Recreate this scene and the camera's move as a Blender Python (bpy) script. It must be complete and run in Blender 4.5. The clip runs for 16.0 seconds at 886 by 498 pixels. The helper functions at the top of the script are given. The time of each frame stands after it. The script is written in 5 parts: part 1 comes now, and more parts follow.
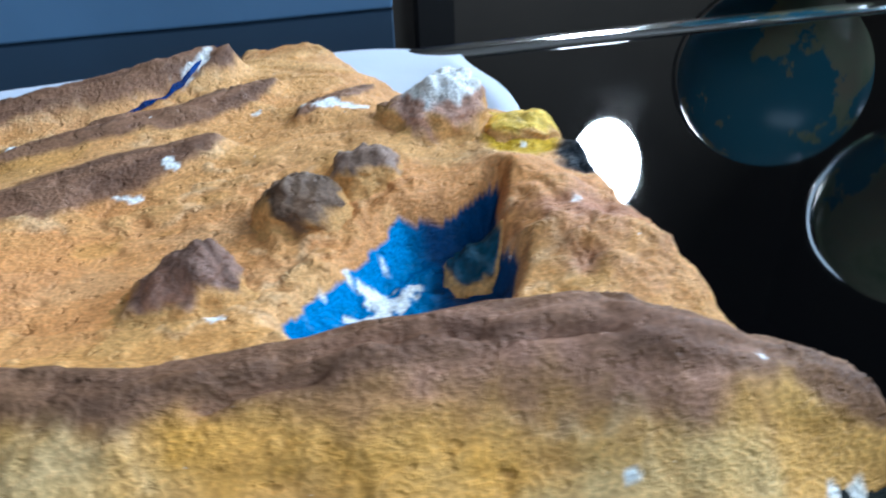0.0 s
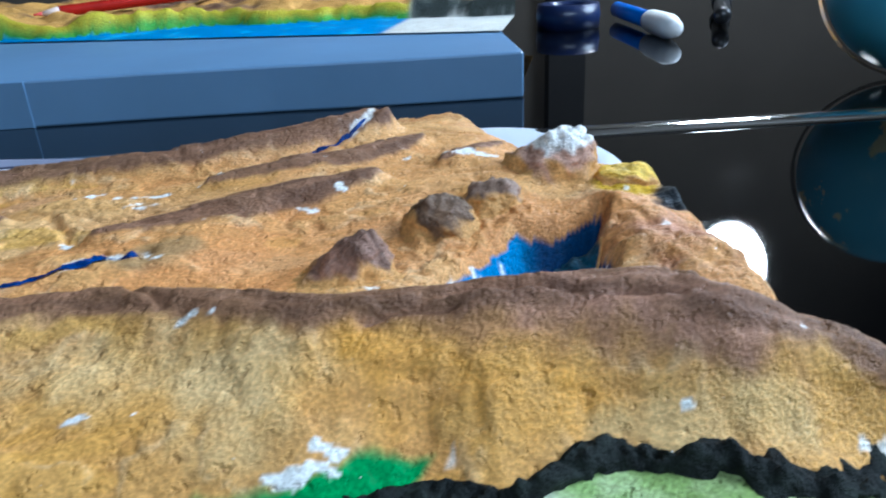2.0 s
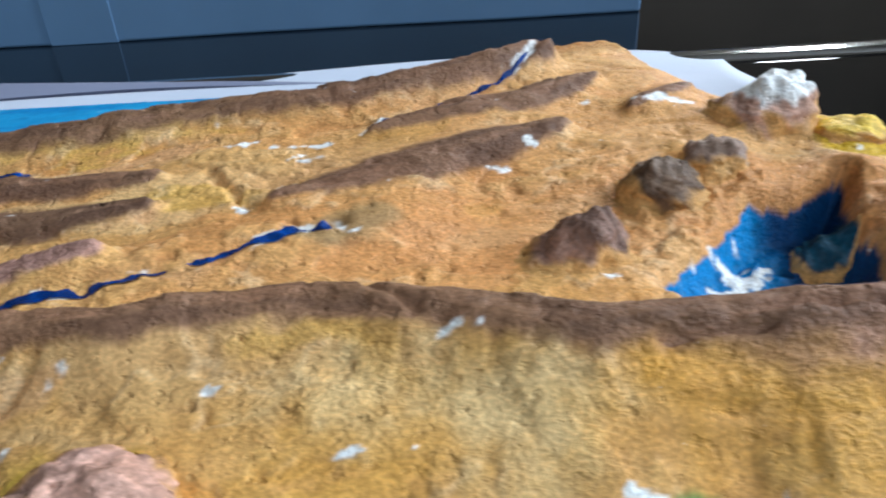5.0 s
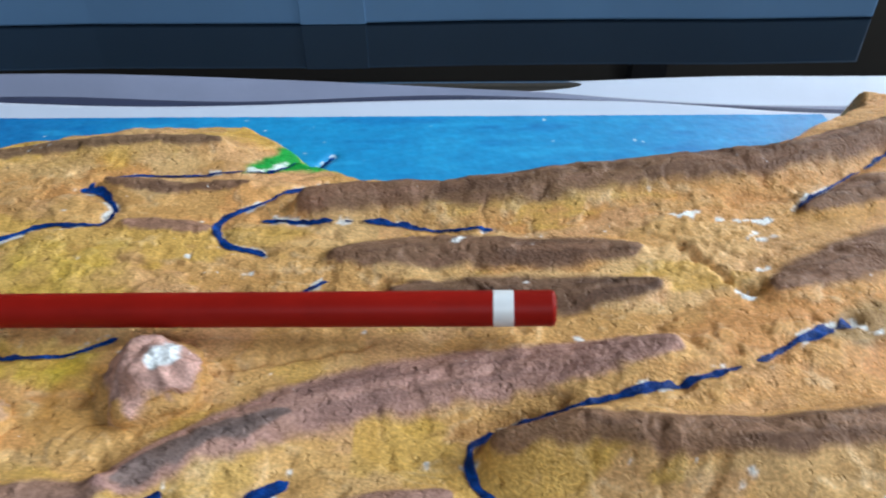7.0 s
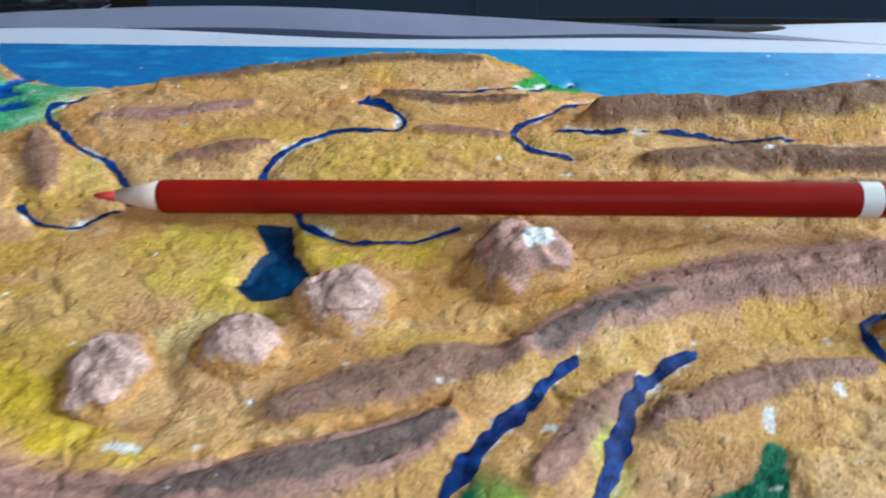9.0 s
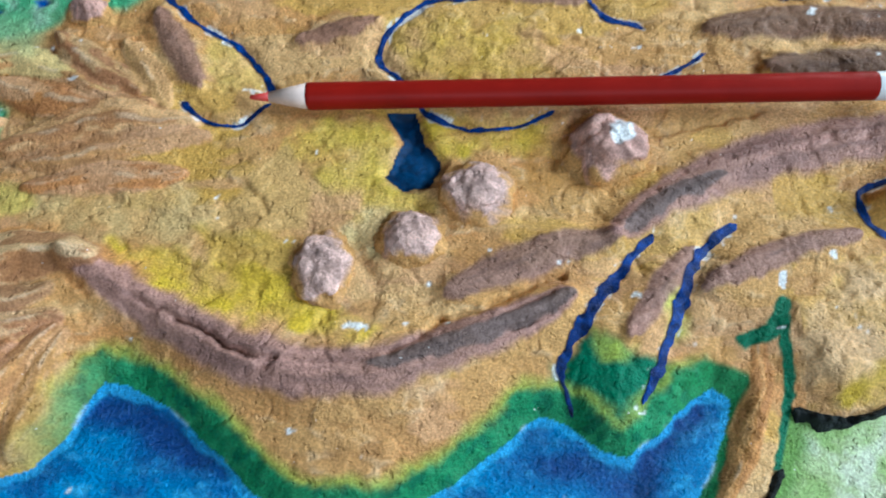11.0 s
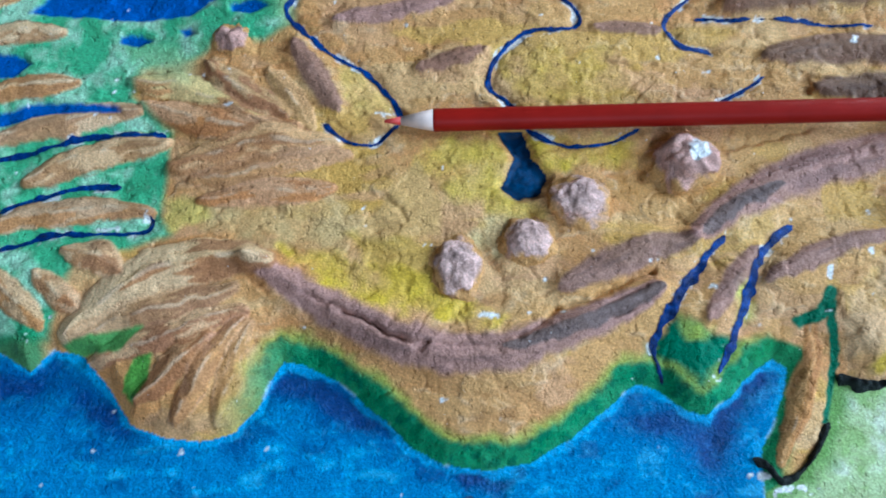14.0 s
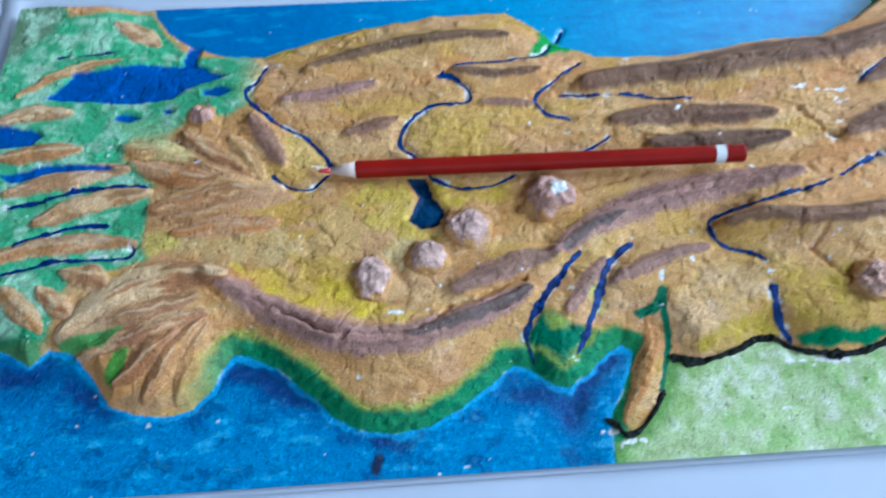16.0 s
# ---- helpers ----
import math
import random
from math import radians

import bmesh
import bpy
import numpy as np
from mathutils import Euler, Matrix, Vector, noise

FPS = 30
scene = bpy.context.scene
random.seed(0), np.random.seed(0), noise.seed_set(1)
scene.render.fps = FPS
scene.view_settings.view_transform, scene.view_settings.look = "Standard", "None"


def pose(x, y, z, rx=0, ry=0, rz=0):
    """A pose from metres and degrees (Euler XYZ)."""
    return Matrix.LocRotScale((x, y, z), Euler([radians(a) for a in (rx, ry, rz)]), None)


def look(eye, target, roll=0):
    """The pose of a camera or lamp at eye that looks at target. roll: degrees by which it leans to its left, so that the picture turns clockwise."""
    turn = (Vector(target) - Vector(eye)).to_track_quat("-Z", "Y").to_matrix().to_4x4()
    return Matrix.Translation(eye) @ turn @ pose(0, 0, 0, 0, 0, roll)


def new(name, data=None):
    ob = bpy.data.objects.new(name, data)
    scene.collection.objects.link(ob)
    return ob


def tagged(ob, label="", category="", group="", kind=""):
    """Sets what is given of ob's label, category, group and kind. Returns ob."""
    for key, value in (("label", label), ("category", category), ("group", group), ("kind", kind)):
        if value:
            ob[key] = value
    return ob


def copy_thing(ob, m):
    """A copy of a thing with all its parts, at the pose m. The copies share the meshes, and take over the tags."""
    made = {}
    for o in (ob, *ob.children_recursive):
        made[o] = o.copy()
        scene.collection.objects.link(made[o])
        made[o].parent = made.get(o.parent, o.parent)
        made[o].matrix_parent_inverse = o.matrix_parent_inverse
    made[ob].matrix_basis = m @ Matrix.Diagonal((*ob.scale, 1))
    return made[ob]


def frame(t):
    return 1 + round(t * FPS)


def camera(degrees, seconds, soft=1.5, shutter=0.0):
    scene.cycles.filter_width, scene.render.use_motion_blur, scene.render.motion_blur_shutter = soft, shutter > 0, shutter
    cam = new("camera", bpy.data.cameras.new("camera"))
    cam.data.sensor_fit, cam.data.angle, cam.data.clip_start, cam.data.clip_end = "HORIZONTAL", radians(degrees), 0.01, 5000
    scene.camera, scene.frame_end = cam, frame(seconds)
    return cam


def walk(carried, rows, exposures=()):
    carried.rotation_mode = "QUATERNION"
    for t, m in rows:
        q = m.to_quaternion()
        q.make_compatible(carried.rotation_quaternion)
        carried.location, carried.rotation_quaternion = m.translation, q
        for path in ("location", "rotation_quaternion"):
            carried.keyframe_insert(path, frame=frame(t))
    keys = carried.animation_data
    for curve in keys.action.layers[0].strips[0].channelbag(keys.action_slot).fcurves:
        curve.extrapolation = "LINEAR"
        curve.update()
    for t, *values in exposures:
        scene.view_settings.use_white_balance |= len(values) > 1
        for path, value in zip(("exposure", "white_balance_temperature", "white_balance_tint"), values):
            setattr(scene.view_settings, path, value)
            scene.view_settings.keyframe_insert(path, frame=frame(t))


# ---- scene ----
cam = camera(61.75, 16.0, soft=1.95, shutter=0.5)
PATH = [
    (0, (0.44799, 0.01549, 0.07755), (0.50187, 0.26458, -0.08072), -2.34),
    (0.5, (0.46186, 0.00499, 0.07328), (0.49850, 0.26855, -0.06527), -2.79),
    (1, (0.45070, -0.00618, 0.07152), (0.47412, 0.26330, -0.05821), -2.94),
    (1.5, (0.44883, -0.01054, 0.07707), (0.46557, 0.26483, -0.04080), -3.18),
    (2, (0.44293, -0.01642, 0.07573), (0.45402, 0.25837, -0.04414), -2.91),
    (2.5, (0.43424, -0.01862, 0.07492), (0.44008, 0.25434, -0.04943), -3.36),
    (3, (0.43128, -0.01379, 0.08187), (0.43865, 0.24724, -0.06582), -4.12),
    (3.2, (0.43362, -0.01148, 0.08537), (0.43921, 0.24780, -0.06543), -5.13),
    (5.3, (0.39759, 0.00801, 0.08193), (0.39367, 0.26468, -0.07332), -3.06),
    (5.5, (0.38777, 0.01010, 0.08277), (0.38562, 0.26764, -0.07109), -2.23),
    (6, (0.36370, 0.01514, 0.09603), (0.35170, 0.26736, -0.06596), -2.22),
    (6.5, (0.33073, 0.00612, 0.11113), (0.32242, 0.24530, -0.06977), -2.43),
    (7, (0.30980, 0.00664, 0.12744), (0.30445, 0.24170, -0.05890), -0.92),
    (7.5, (0.29454, 0.01042, 0.13325), (0.28702, 0.23910, -0.06077), 0.49),
    (8, (0.27433, 0.00273, 0.11408), (0.26590, 0.23316, -0.07784), -0.53),
    (8.5, (0.25067, -0.00350, 0.11173), (0.24315, 0.23132, -0.07483), 0.40),
    (9, (0.23676, -0.01113, 0.11160), (0.22748, 0.22297, -0.07577), -0.24),
    (9.5, (0.22007, -0.03258, 0.13437), (0.21547, 0.20481, -0.04901), 0.36),
    (10, (0.21491, -0.04182, 0.14651), (0.21028, 0.17833, -0.05723), -0.50),
    (10.1, (0.20923, -0.04177, 0.15136), (0.20787, 0.17537, -0.05564), -0.04),
    (10.2, (0.21127, -0.03774, 0.15826), (0.20692, 0.16848, -0.05959), -1.40),
    (12.3, (0.16735, 0.03091, 0.19278), (0.17420, 0.11224, -0.09590), 2.51),
    (12.5, (0.16229, 0.03013, 0.19532), (0.16834, 0.11242, -0.09311), 1.57),
    (13, (0.16682, 0.02242, 0.21333), (0.17007, 0.11187, -0.07300), -0.53),
    (13.5, (0.16377, 0.01476, 0.21796), (0.16648, 0.10384, -0.06850), -0.78),
    (14, (0.16672, 0.00415, 0.22865), (0.17031, 0.10506, -0.05384), -0.31),
    (14.5, (0.16873, -0.01094, 0.23504), (0.17357, 0.09505, -0.04557), -0.23),
    (15, (0.17520, -0.03170, 0.24664), (0.18721, 0.08754, -0.02838), 1.60),
    (15.5, (0.18194, -0.04952, 0.26118), (0.18672, 0.07991, -0.00942), -1.89),
    (16, (0.19005, -0.05799, 0.27261), (0.20227, 0.08744, 0.01050), 1.07),
]
walk(cam, [(t, look(eye, target, roll)) for t, eye, target, roll in PATH], [(0, -0.08, 5250, 4), (3.2, -0.1, 5450, 5), (5.5, -0.13, 5980, 7), (10.2, -0.06, 5880, 4), (12.5, -0.06, 5050, 2), (16, -0.09, 5120, 5)])

# ---- world and lights ----
MM = 0.001
world = bpy.data.worlds.new("world")
scene.world = world
world.use_nodes = True
sky = world.node_tree.nodes.new("ShaderNodeTexSky")
sky.sky_type, sky.sun_disc, sky.sun_elevation, sky.sun_rotation = "NISHITA", False, radians(40), radians(250)
world.node_tree.links.new(sky.outputs[0], world.node_tree.nodes["Background"].inputs["Color"])
world.node_tree.nodes["Background"].inputs["Strength"].default_value = 0.1


def area_lamp(name, place, target, size_x, size_y, watts, colour):
    data = bpy.data.lights.new(name, "AREA")
    data.shape, data.size, data.size_y, data.energy, data.color = "RECTANGLE", size_x, size_y, watts, colour
    ob = new(name, data)
    ob.matrix_world = look(place, target)
    return ob


# added key and fill daylight, in unseen window openings assumed in the east and south walls
area_lamp("unseen_daylight", (2.42, 0.35, 1.4), (0.3, 0.12, 0.0), 1.5, 1.1, 105, (0.82, 0.91, 1.0))
area_lamp("unseen_daylight", (0.3, -1.82, 1.55), (0.3, 0.12, 0.0), 1.7, 0.8, 26, (0.82, 0.91, 1.0))

# ---- materials ----


def material(name, build):
    mat = bpy.data.materials.new(name)
    mat.use_nodes = True
    tree = mat.node_tree
    build(tree, tree.nodes["Principled BSDF"])
    return mat


def add(tree, kind, **values):
    node = tree.nodes.new(kind)
    for key, value in values.items():
        node.inputs[key.replace("_", " ")].default_value = value
    return node


def noise_node(tree, scale, detail=4.0, rough=0.6, coords=None):
    node = add(tree, "ShaderNodeTexNoise", Scale=scale, Detail=detail, Roughness=rough)
    if coords is None:
        coords = tree.nodes.new("ShaderNodeTexCoord").outputs["Object"]
    tree.links.new(coords, node.inputs["Vector"])
    return node.outputs["Fac"]


def ramp(tree, fac, stops):
    node = tree.nodes.new("ShaderNodeValToRGB")
    els = node.color_ramp.elements
    els[0].position, els[1].position = stops[0][0], stops[-1][0]
    els[0].color, els[1].color = (*stops[0][1], 1), (*stops[-1][1], 1)
    for pos, col in stops[1:-1]:
        els.new(pos).color = (*col, 1)
    tree.links.new(fac, node.inputs[0])
    return node.outputs[0]


def mix(tree, mode, fac, a, b):
    node = tree.nodes.new("ShaderNodeMix")
    node.data_type, node.blend_type = "RGBA", mode
    for socket, value in ((node.inputs[0], fac), (node.inputs[6], a), (node.inputs[7], b)):
        if isinstance(value, (int, float)):
            socket.default_value = value
        elif isinstance(value, tuple):
            socket.default_value = (*value, 1)
        else:
            tree.links.new(value, socket)
    return node.outputs[2]


def bump(tree, bsdf, heights, strength=0.6):
    """heights: pairs of a factor and its depth in metres, added up."""
    last = None
    for fac, depth in heights:
        node = add(tree, "ShaderNodeBump", Strength=strength, Distance=depth)
        tree.links.new(fac, node.inputs["Height"])
        if last is not None:
            tree.links.new(last, node.inputs["Normal"])
        last = node.outputs[0]
    tree.links.new(last, bsdf.inputs["Normal"])


def plaster_paint(tree, bsdf):
    """Hand-painted sandy plaster: the paint's colour is kept at the mesh's points."""
    paint = tree.nodes.new("ShaderNodeAttribute")
    paint.attribute_name = "paint"
    broad, fine, grain = noise_node(tree, 150, 4), noise_node(tree, 620, 3, 0.55), noise_node(tree, 1500, 2, 0.5)
    shade = ramp(tree, broad, [(0.3, (0.88, 0.85, 0.8)), (0.5, (1, 1, 1)), (0.7, (1.13, 1.14, 1.15))])
    col = mix(tree, "MULTIPLY", 1.0, paint.outputs["Color"], shade)
    # tops lighter, hollows and pits darker: the grain's light contrast put into the colour
    tops = ramp(tree, grain, [(0.36, (0.7, 0.66, 0.62)), (0.5, (1, 1, 1)), (0.66, (1.4, 1.38, 1.36))])
    col = mix(tree, "MULTIPLY", 0.6, col, tops)
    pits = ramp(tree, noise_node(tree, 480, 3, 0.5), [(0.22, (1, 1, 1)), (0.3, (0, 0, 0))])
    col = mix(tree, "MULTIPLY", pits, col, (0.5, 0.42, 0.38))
    chips = ramp(tree, noise_node(tree, 330, 4, 0.7), [(0.715, (0, 0, 0)), (0.73, (1, 1, 1))])
    col = mix(tree, "MIX", chips, col, (0.78, 0.76, 0.72))
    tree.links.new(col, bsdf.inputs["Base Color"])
    bsdf.inputs["Roughness"].default_value = 0.6
    bsdf.inputs["Specular IOR Level"].default_value = 0.22
    dents = ramp(tree, noise_node(tree, 480, 3, 0.5), [(0.27, (0, 0, 0)), (0.4, (1, 1, 1))])
    sandy = ramp(tree, noise_node(tree, 45, 3), [(0.4, (0.25, 0.25, 0.25)), (0.6, (1, 1, 1))])
    sand = mix(tree, "MIX", sandy, (0.5, 0.5, 0.5), mix(tree, "MIX", 0.45, grain, fine))
    bump(tree, bsdf, [(sand, 0.001), (dents, 0.0005), (broad, 0.0003)], 0.8)


def sponged_paint(tree, bsdf):
    """Blue paint dabbed on rough plaster: pale flecks on the tops, dark in the pits."""
    paint = tree.nodes.new("ShaderNodeAttribute")
    paint.attribute_name = "paint"
    dabs, fine = noise_node(tree, 420, 5, 0.7), noise_node(tree, 1300, 3, 0.6)
    patch = ramp(tree, noise_node(tree, 60, 4), [(0.35, (0.1,) * 3), (0.65, (0.7,) * 3)])
    flecks = ramp(tree, dabs, [(0.52, (0, 0, 0)), (0.6, (1, 1, 1))])
    pale = mix(tree, "ADD", 1.0, mix(tree, "MULTIPLY", 1.0, paint.outputs["Color"], (1.5, 1.55, 1.4)), (0.03, 0.05, 0.05))
    col = mix(tree, "MIX", mix(tree, "MULTIPLY", 1.0, flecks, patch), paint.outputs["Color"], pale)
    dark = ramp(tree, dabs, [(0.3, (1, 1, 1)), (0.4, (0, 0, 0))])
    col = mix(tree, "MULTIPLY", dark, col, (0.4, 0.42, 0.55))
    tree.links.new(mix(tree, "MULTIPLY", 0.6, col, ramp(tree, fine, [(0.35, (0.7,) * 3), (0.65, (1.35,) * 3)])), bsdf.inputs["Base Color"])
    bsdf.inputs["Roughness"].default_value = 0.5
    bsdf.inputs["Specular IOR Level"].default_value = 0.3
    bump(tree, bsdf, [(dabs, 0.0018), (fine, 0.0007)], 0.8)


def wet_paint(dark, light, rough, relief=0.0006):
    def build(tree, bsdf):
        n = noise_node(tree, 420, 5, 0.7)
        col = ramp(tree, n, [(0.3, dark), (0.62, light), (0.8, tuple(min(1, 1.5 * c + 0.02) for c in light))])
        col = mix(tree, "MULTIPLY", ramp(tree, noise_node(tree, 110, 3), [(0.4, (0, 0, 0)), (0.6, (1, 1, 1))]), col, (0.45, 0.45, 0.5))
        tree.links.new(col, bsdf.inputs["Base Color"])
        bsdf.inputs["Roughness"].default_value = rough
        bsdf.inputs["Specular IOR Level"].default_value = 0.18
        bump(tree, bsdf, [(n, relief), (noise_node(tree, 1800, 3), 0.5 * relief)], 0.7)
    return build


def plain(colour, rough, spread=0.12, scale=60.0, metal=0.0, relief=0.0, coat=0.0):
    def build(tree, bsdf):
        n = noise_node(tree, scale, 5)
        lo, hi = (tuple(c * (1 - spread) for c in colour), tuple(min(1, c * (1 + spread)) for c in colour))
        tree.links.new(ramp(tree, n, [(0.3, lo), (0.7, hi)]), bsdf.inputs["Base Color"])
        bsdf.inputs["Roughness"].default_value, bsdf.inputs["Metallic"].default_value = rough, metal
        bsdf.inputs["Coat Weight"].default_value = coat
        if relief:
            bump(tree, bsdf, [(noise_node(tree, scale * 4, 4), relief)], 0.5)
    return build


def glowing(colour, strength):
    def build(tree, bsdf):
        bsdf.inputs["Base Color"].default_value = (*colour, 1)
        bsdf.inputs["Emission Color"].default_value = (*colour, 1)
        bsdf.inputs["Emission Strength"].default_value = strength
    return build


def globe_print(tree, bsdf):
    n = noise_node(tree, 16, 6, 0.62)
    land = ramp(tree, noise_node(tree, 40, 5), [(0.3, (0.3, 0.42, 0.22)), (0.5, (0.55, 0.58, 0.36)), (0.7, (0.6, 0.5, 0.34))])
    mask = ramp(tree, n, [(0.49, (0, 0, 0)), (0.505, (1, 1, 1))])
    tree.links.new(mix(tree, "MIX", mask, (0.09, 0.36, 0.5), land), bsdf.inputs["Base Color"])
    bsdf.inputs["Roughness"].default_value = 0.25


def dark_glass(tree, bsdf):
    smear = noise_node(tree, 9, 5)
    tree.links.new(ramp(tree, smear, [(0.3, (0.0008, 0.0009, 0.0012)), (0.7, (0.002, 0.002, 0.0022))]), bsdf.inputs["Base Color"])
    tree.links.new(ramp(tree, noise_node(tree, 30, 5), [(0.35, (0.015,) * 3), (0.75, (0.05,) * 3)]), bsdf.inputs["Roughness"])
    bsdf.inputs["IOR"].default_value = 1.52


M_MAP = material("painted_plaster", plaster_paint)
M_SEA = material("sponged_blue_plaster", sponged_paint)
def paper_paint(tree, bsdf):
    paint = tree.nodes.new("ShaderNodeAttribute")
    paint.attribute_name = "paint"
    shade = ramp(tree, noise_node(tree, 220, 5), [(0.3, (0.82, 0.84, 0.88)), (0.7, (1.16, 1.14, 1.1))])
    tree.links.new(mix(tree, "MULTIPLY", 1.0, paint.outputs["Color"], shade), bsdf.inputs["Base Color"])
    bsdf.inputs["Roughness"].default_value = 0.55
    bump(tree, bsdf, [(noise_node(tree, 500, 3), 0.0002)], 0.5)


M_SMOOTH = material("painted_paper", paper_paint)
M_RIVER = material("river_blue_paint", wet_paint((0.001, 0.008, 0.04), (0.005, 0.06, 0.3), 0.45))
M_LAKE = material("lake_blue_paint", wet_paint((0.001, 0.02, 0.06), (0.002, 0.06, 0.17), 0.5))
M_BLACK = material("black_border_paint", wet_paint((0.004, 0.006, 0.006), (0.026, 0.034, 0.03), 0.7, 0.002))
M_PAPER = material("white_paper", plain((0.55, 0.59, 0.68), 0.7, 0.04, 25, relief=0.0003))
# paper greyed by the shade on its curled edge
M_CURL_SHADE = material("curl_shade_grey", plain((0.21, 0.225, 0.31), 0.7, 0.08, 25, relief=0.0003))
M_CARD = material("white_card", plain((0.13, 0.24, 0.4), 0.5, 0.1, 9, relief=0.0003))
M_GLASS = material("dark_table_glass", dark_glass)
M_CHROME = material("polished_metal", plain((0.75, 0.78, 0.8), 0.12, 0.05, 20, 1.0))
M_RED = material("red_lacquer", plain((0.27, 0.009, 0.005), 0.45, 0.15, 60))
M_RED.node_tree.nodes["Principled BSDF"].inputs["Specular IOR Level"].default_value = 0.12
M_BAND = material("white_lacquer", plain((0.8, 0.8, 0.78), 0.35, 0.04, 90))
M_WOOD = material("bare_pencil_wood", plain((0.66, 0.5, 0.42), 0.65, 0.15, 300, relief=0.0002))
M_LEAD = material("red_lead", plain((0.5, 0.04, 0.03), 0.5, 0.15, 600))
M_GLOBE = material("globe_print", globe_print)
M_DARK = material("black_plastic", plain((0.012, 0.012, 0.014), 0.3, 0.2, 30))
M_BLUE = material("blue_plastic", plain((0.01, 0.12, 0.5), 0.3, 0.1, 60))
M_WHITE = material("white_plastic", plain((0.8, 0.8, 0.8), 0.35, 0.05, 60))
M_LAMP = material("glowing_lamp", glowing((1.0, 0.97, 0.93), 110.0))
M_WALL = material("brown_wall", plain((0.09, 0.074, 0.057), 0.85, 0.15, 2.5, relief=0.002))
M_CEIL = material("pale_ceiling", plain((0.13, 0.115, 0.1), 0.9, 0.08, 2.0))
M_POST = material("dark_wood", plain((0.01, 0.008, 0.007), 0.8, 0.2, 8.0))
M_FLOOR = material("brown_floor", plain((0.16, 0.1, 0.065), 0.5, 0.25, 4.0))

# ---- helpers for building ----


def mesh_object(name, verts, faces, mat, parent=None, smooth=True, colours=None):
    me = bpy.data.meshes.new(name)
    me.from_pydata([tuple(v) for v in verts], [], [tuple(f) for f in faces])
    if colours is not None:
        layer = me.attributes.new("paint", "FLOAT_COLOR", "POINT")
        layer.data.foreach_set("color", np.c_[colours, np.ones(len(colours))].astype(np.float32).ravel())
    me.polygons.foreach_set("use_smooth", [smooth] * len(me.polygons))
    me.materials.append(mat)
    me.update()
    ob = new(name, me)
    ob.parent = parent
    return ob


def part(name, bm, mat, parent, label="", smooth=False):
    me = bpy.data.meshes.new(name)
    bm.normal_update()
    bm.to_mesh(me)
    bm.free()
    me.polygons.foreach_set("use_smooth", [smooth] * len(me.polygons))
    me.materials.append(mat)
    ob = new(name, me)
    ob.parent = parent
    return tagged(ob, label=label) if label else ob


def box_bm(x0, y0, z0, x1, y1, z1, bevel=0.0):
    bm = bmesh.new()
    bmesh.ops.create_cube(bm, size=1.0)
    for v in bm.verts:
        v.co = Vector((x0 + (v.co.x + 0.5) * (x1 - x0), y0 + (v.co.y + 0.5) * (y1 - y0), z0 + (v.co.z + 0.5) * (z1 - z0)))
    if bevel:
        bmesh.ops.bevel(bm, geom=bm.edges[:], offset=bevel, segments=2, affect="EDGES", profile=0.5)
    return bm


def lathe_bm(profile, sides=32):
    """Turned about the z axis; profile: pairs of radius and height."""
    bm = bmesh.new()
    rings = []
    for r, z in profile:
        rings.append([bm.verts.new((max(r, 1e-5) * math.cos(2 * math.pi * k / sides), max(r, 1e-5) * math.sin(2 * math.pi * k / sides), z)) for k in range(sides)])
    for lo, hi in zip(rings, rings[1:]):
        for k in range(sides):
            bm.faces.new((lo[k], lo[(k + 1) % sides], hi[(k + 1) % sides], hi[k]))
    bm.faces.new(rings[0][::-1])
    bm.faces.new(rings[-1])
    return bm


# ---- the relief: plane figures in millimetres, x along the map's southern edge ----
TABLES = [np.random.RandomState(s).rand(64, 64) for s in range(8)]


def value_noise(x, y, k):
    t = TABLES[k % 8]
    xi, yi = np.floor(x).astype(int), np.floor(y).astype(int)
    fx, fy = x - xi, y - yi
    fx, fy = fx * fx * (3 - 2 * fx), fy * fy * (3 - 2 * fy)
    a, b = t[xi % 64, yi % 64], t[(xi + 1) % 64, yi % 64]
    c, d = t[xi % 64, (yi + 1) % 64], t[(xi + 1) % 64, (yi + 1) % 64]
    return (a + (b - a) * fx) * (1 - fy) + (c + (d - c) * fx) * fy - 0.5


def fbm(x, y, size, k=0, octaves=3):
    out, amp = 0, 1.0
    for o in range(octaves):
        out, size, amp = out + amp * value_noise(x / size + 7.3 * o, y / size + 3.1 * o, k + o), size / 2.1, amp * 0.5
    return out


def to_line(x, y, pts):
    """Distance to a polyline, and how far along it (0 to 1) the nearest place lies."""
    best, along = np.full(x.shape, 1e9), np.zeros(x.shape)
    lens = [math.hypot(b[0] - a[0], b[1] - a[1]) for a, b in zip(pts, pts[1:])]
    total, gone = sum(lens), 0.0
    for (a, b), l in zip(zip(pts, pts[1:]), lens):
        dx, dy = b[0] - a[0], b[1] - a[1]
        s = np.clip(((x - a[0]) * dx + (y - a[1]) * dy) / max(l * l, 1e-9), 0, 1)
        d = np.hypot(x - a[0] - s * dx, y - a[1] - s * dy)
        near = d < best
        best, along = np.where(near, d, best), np.where(near, (gone + s * l) / total, along)
        gone += l
    return best, along


def inside(x, y, pts):
    """Signed distance to a polygon, positive inside."""
    d, _ = to_line(x, y, list(pts) + [pts[0]])
    odd = np.zeros(x.shape, bool)
    for (x0, y0), (x1, y1) in zip(pts, list(pts[1:]) + [pts[0]]):
        if y0 != y1:
            odd ^= ((y0 > y) != (y1 > y)) & (x < (x1 - x0) * (y - y0) / (y1 - y0) + x0)
    return np.where(odd, d, -d)


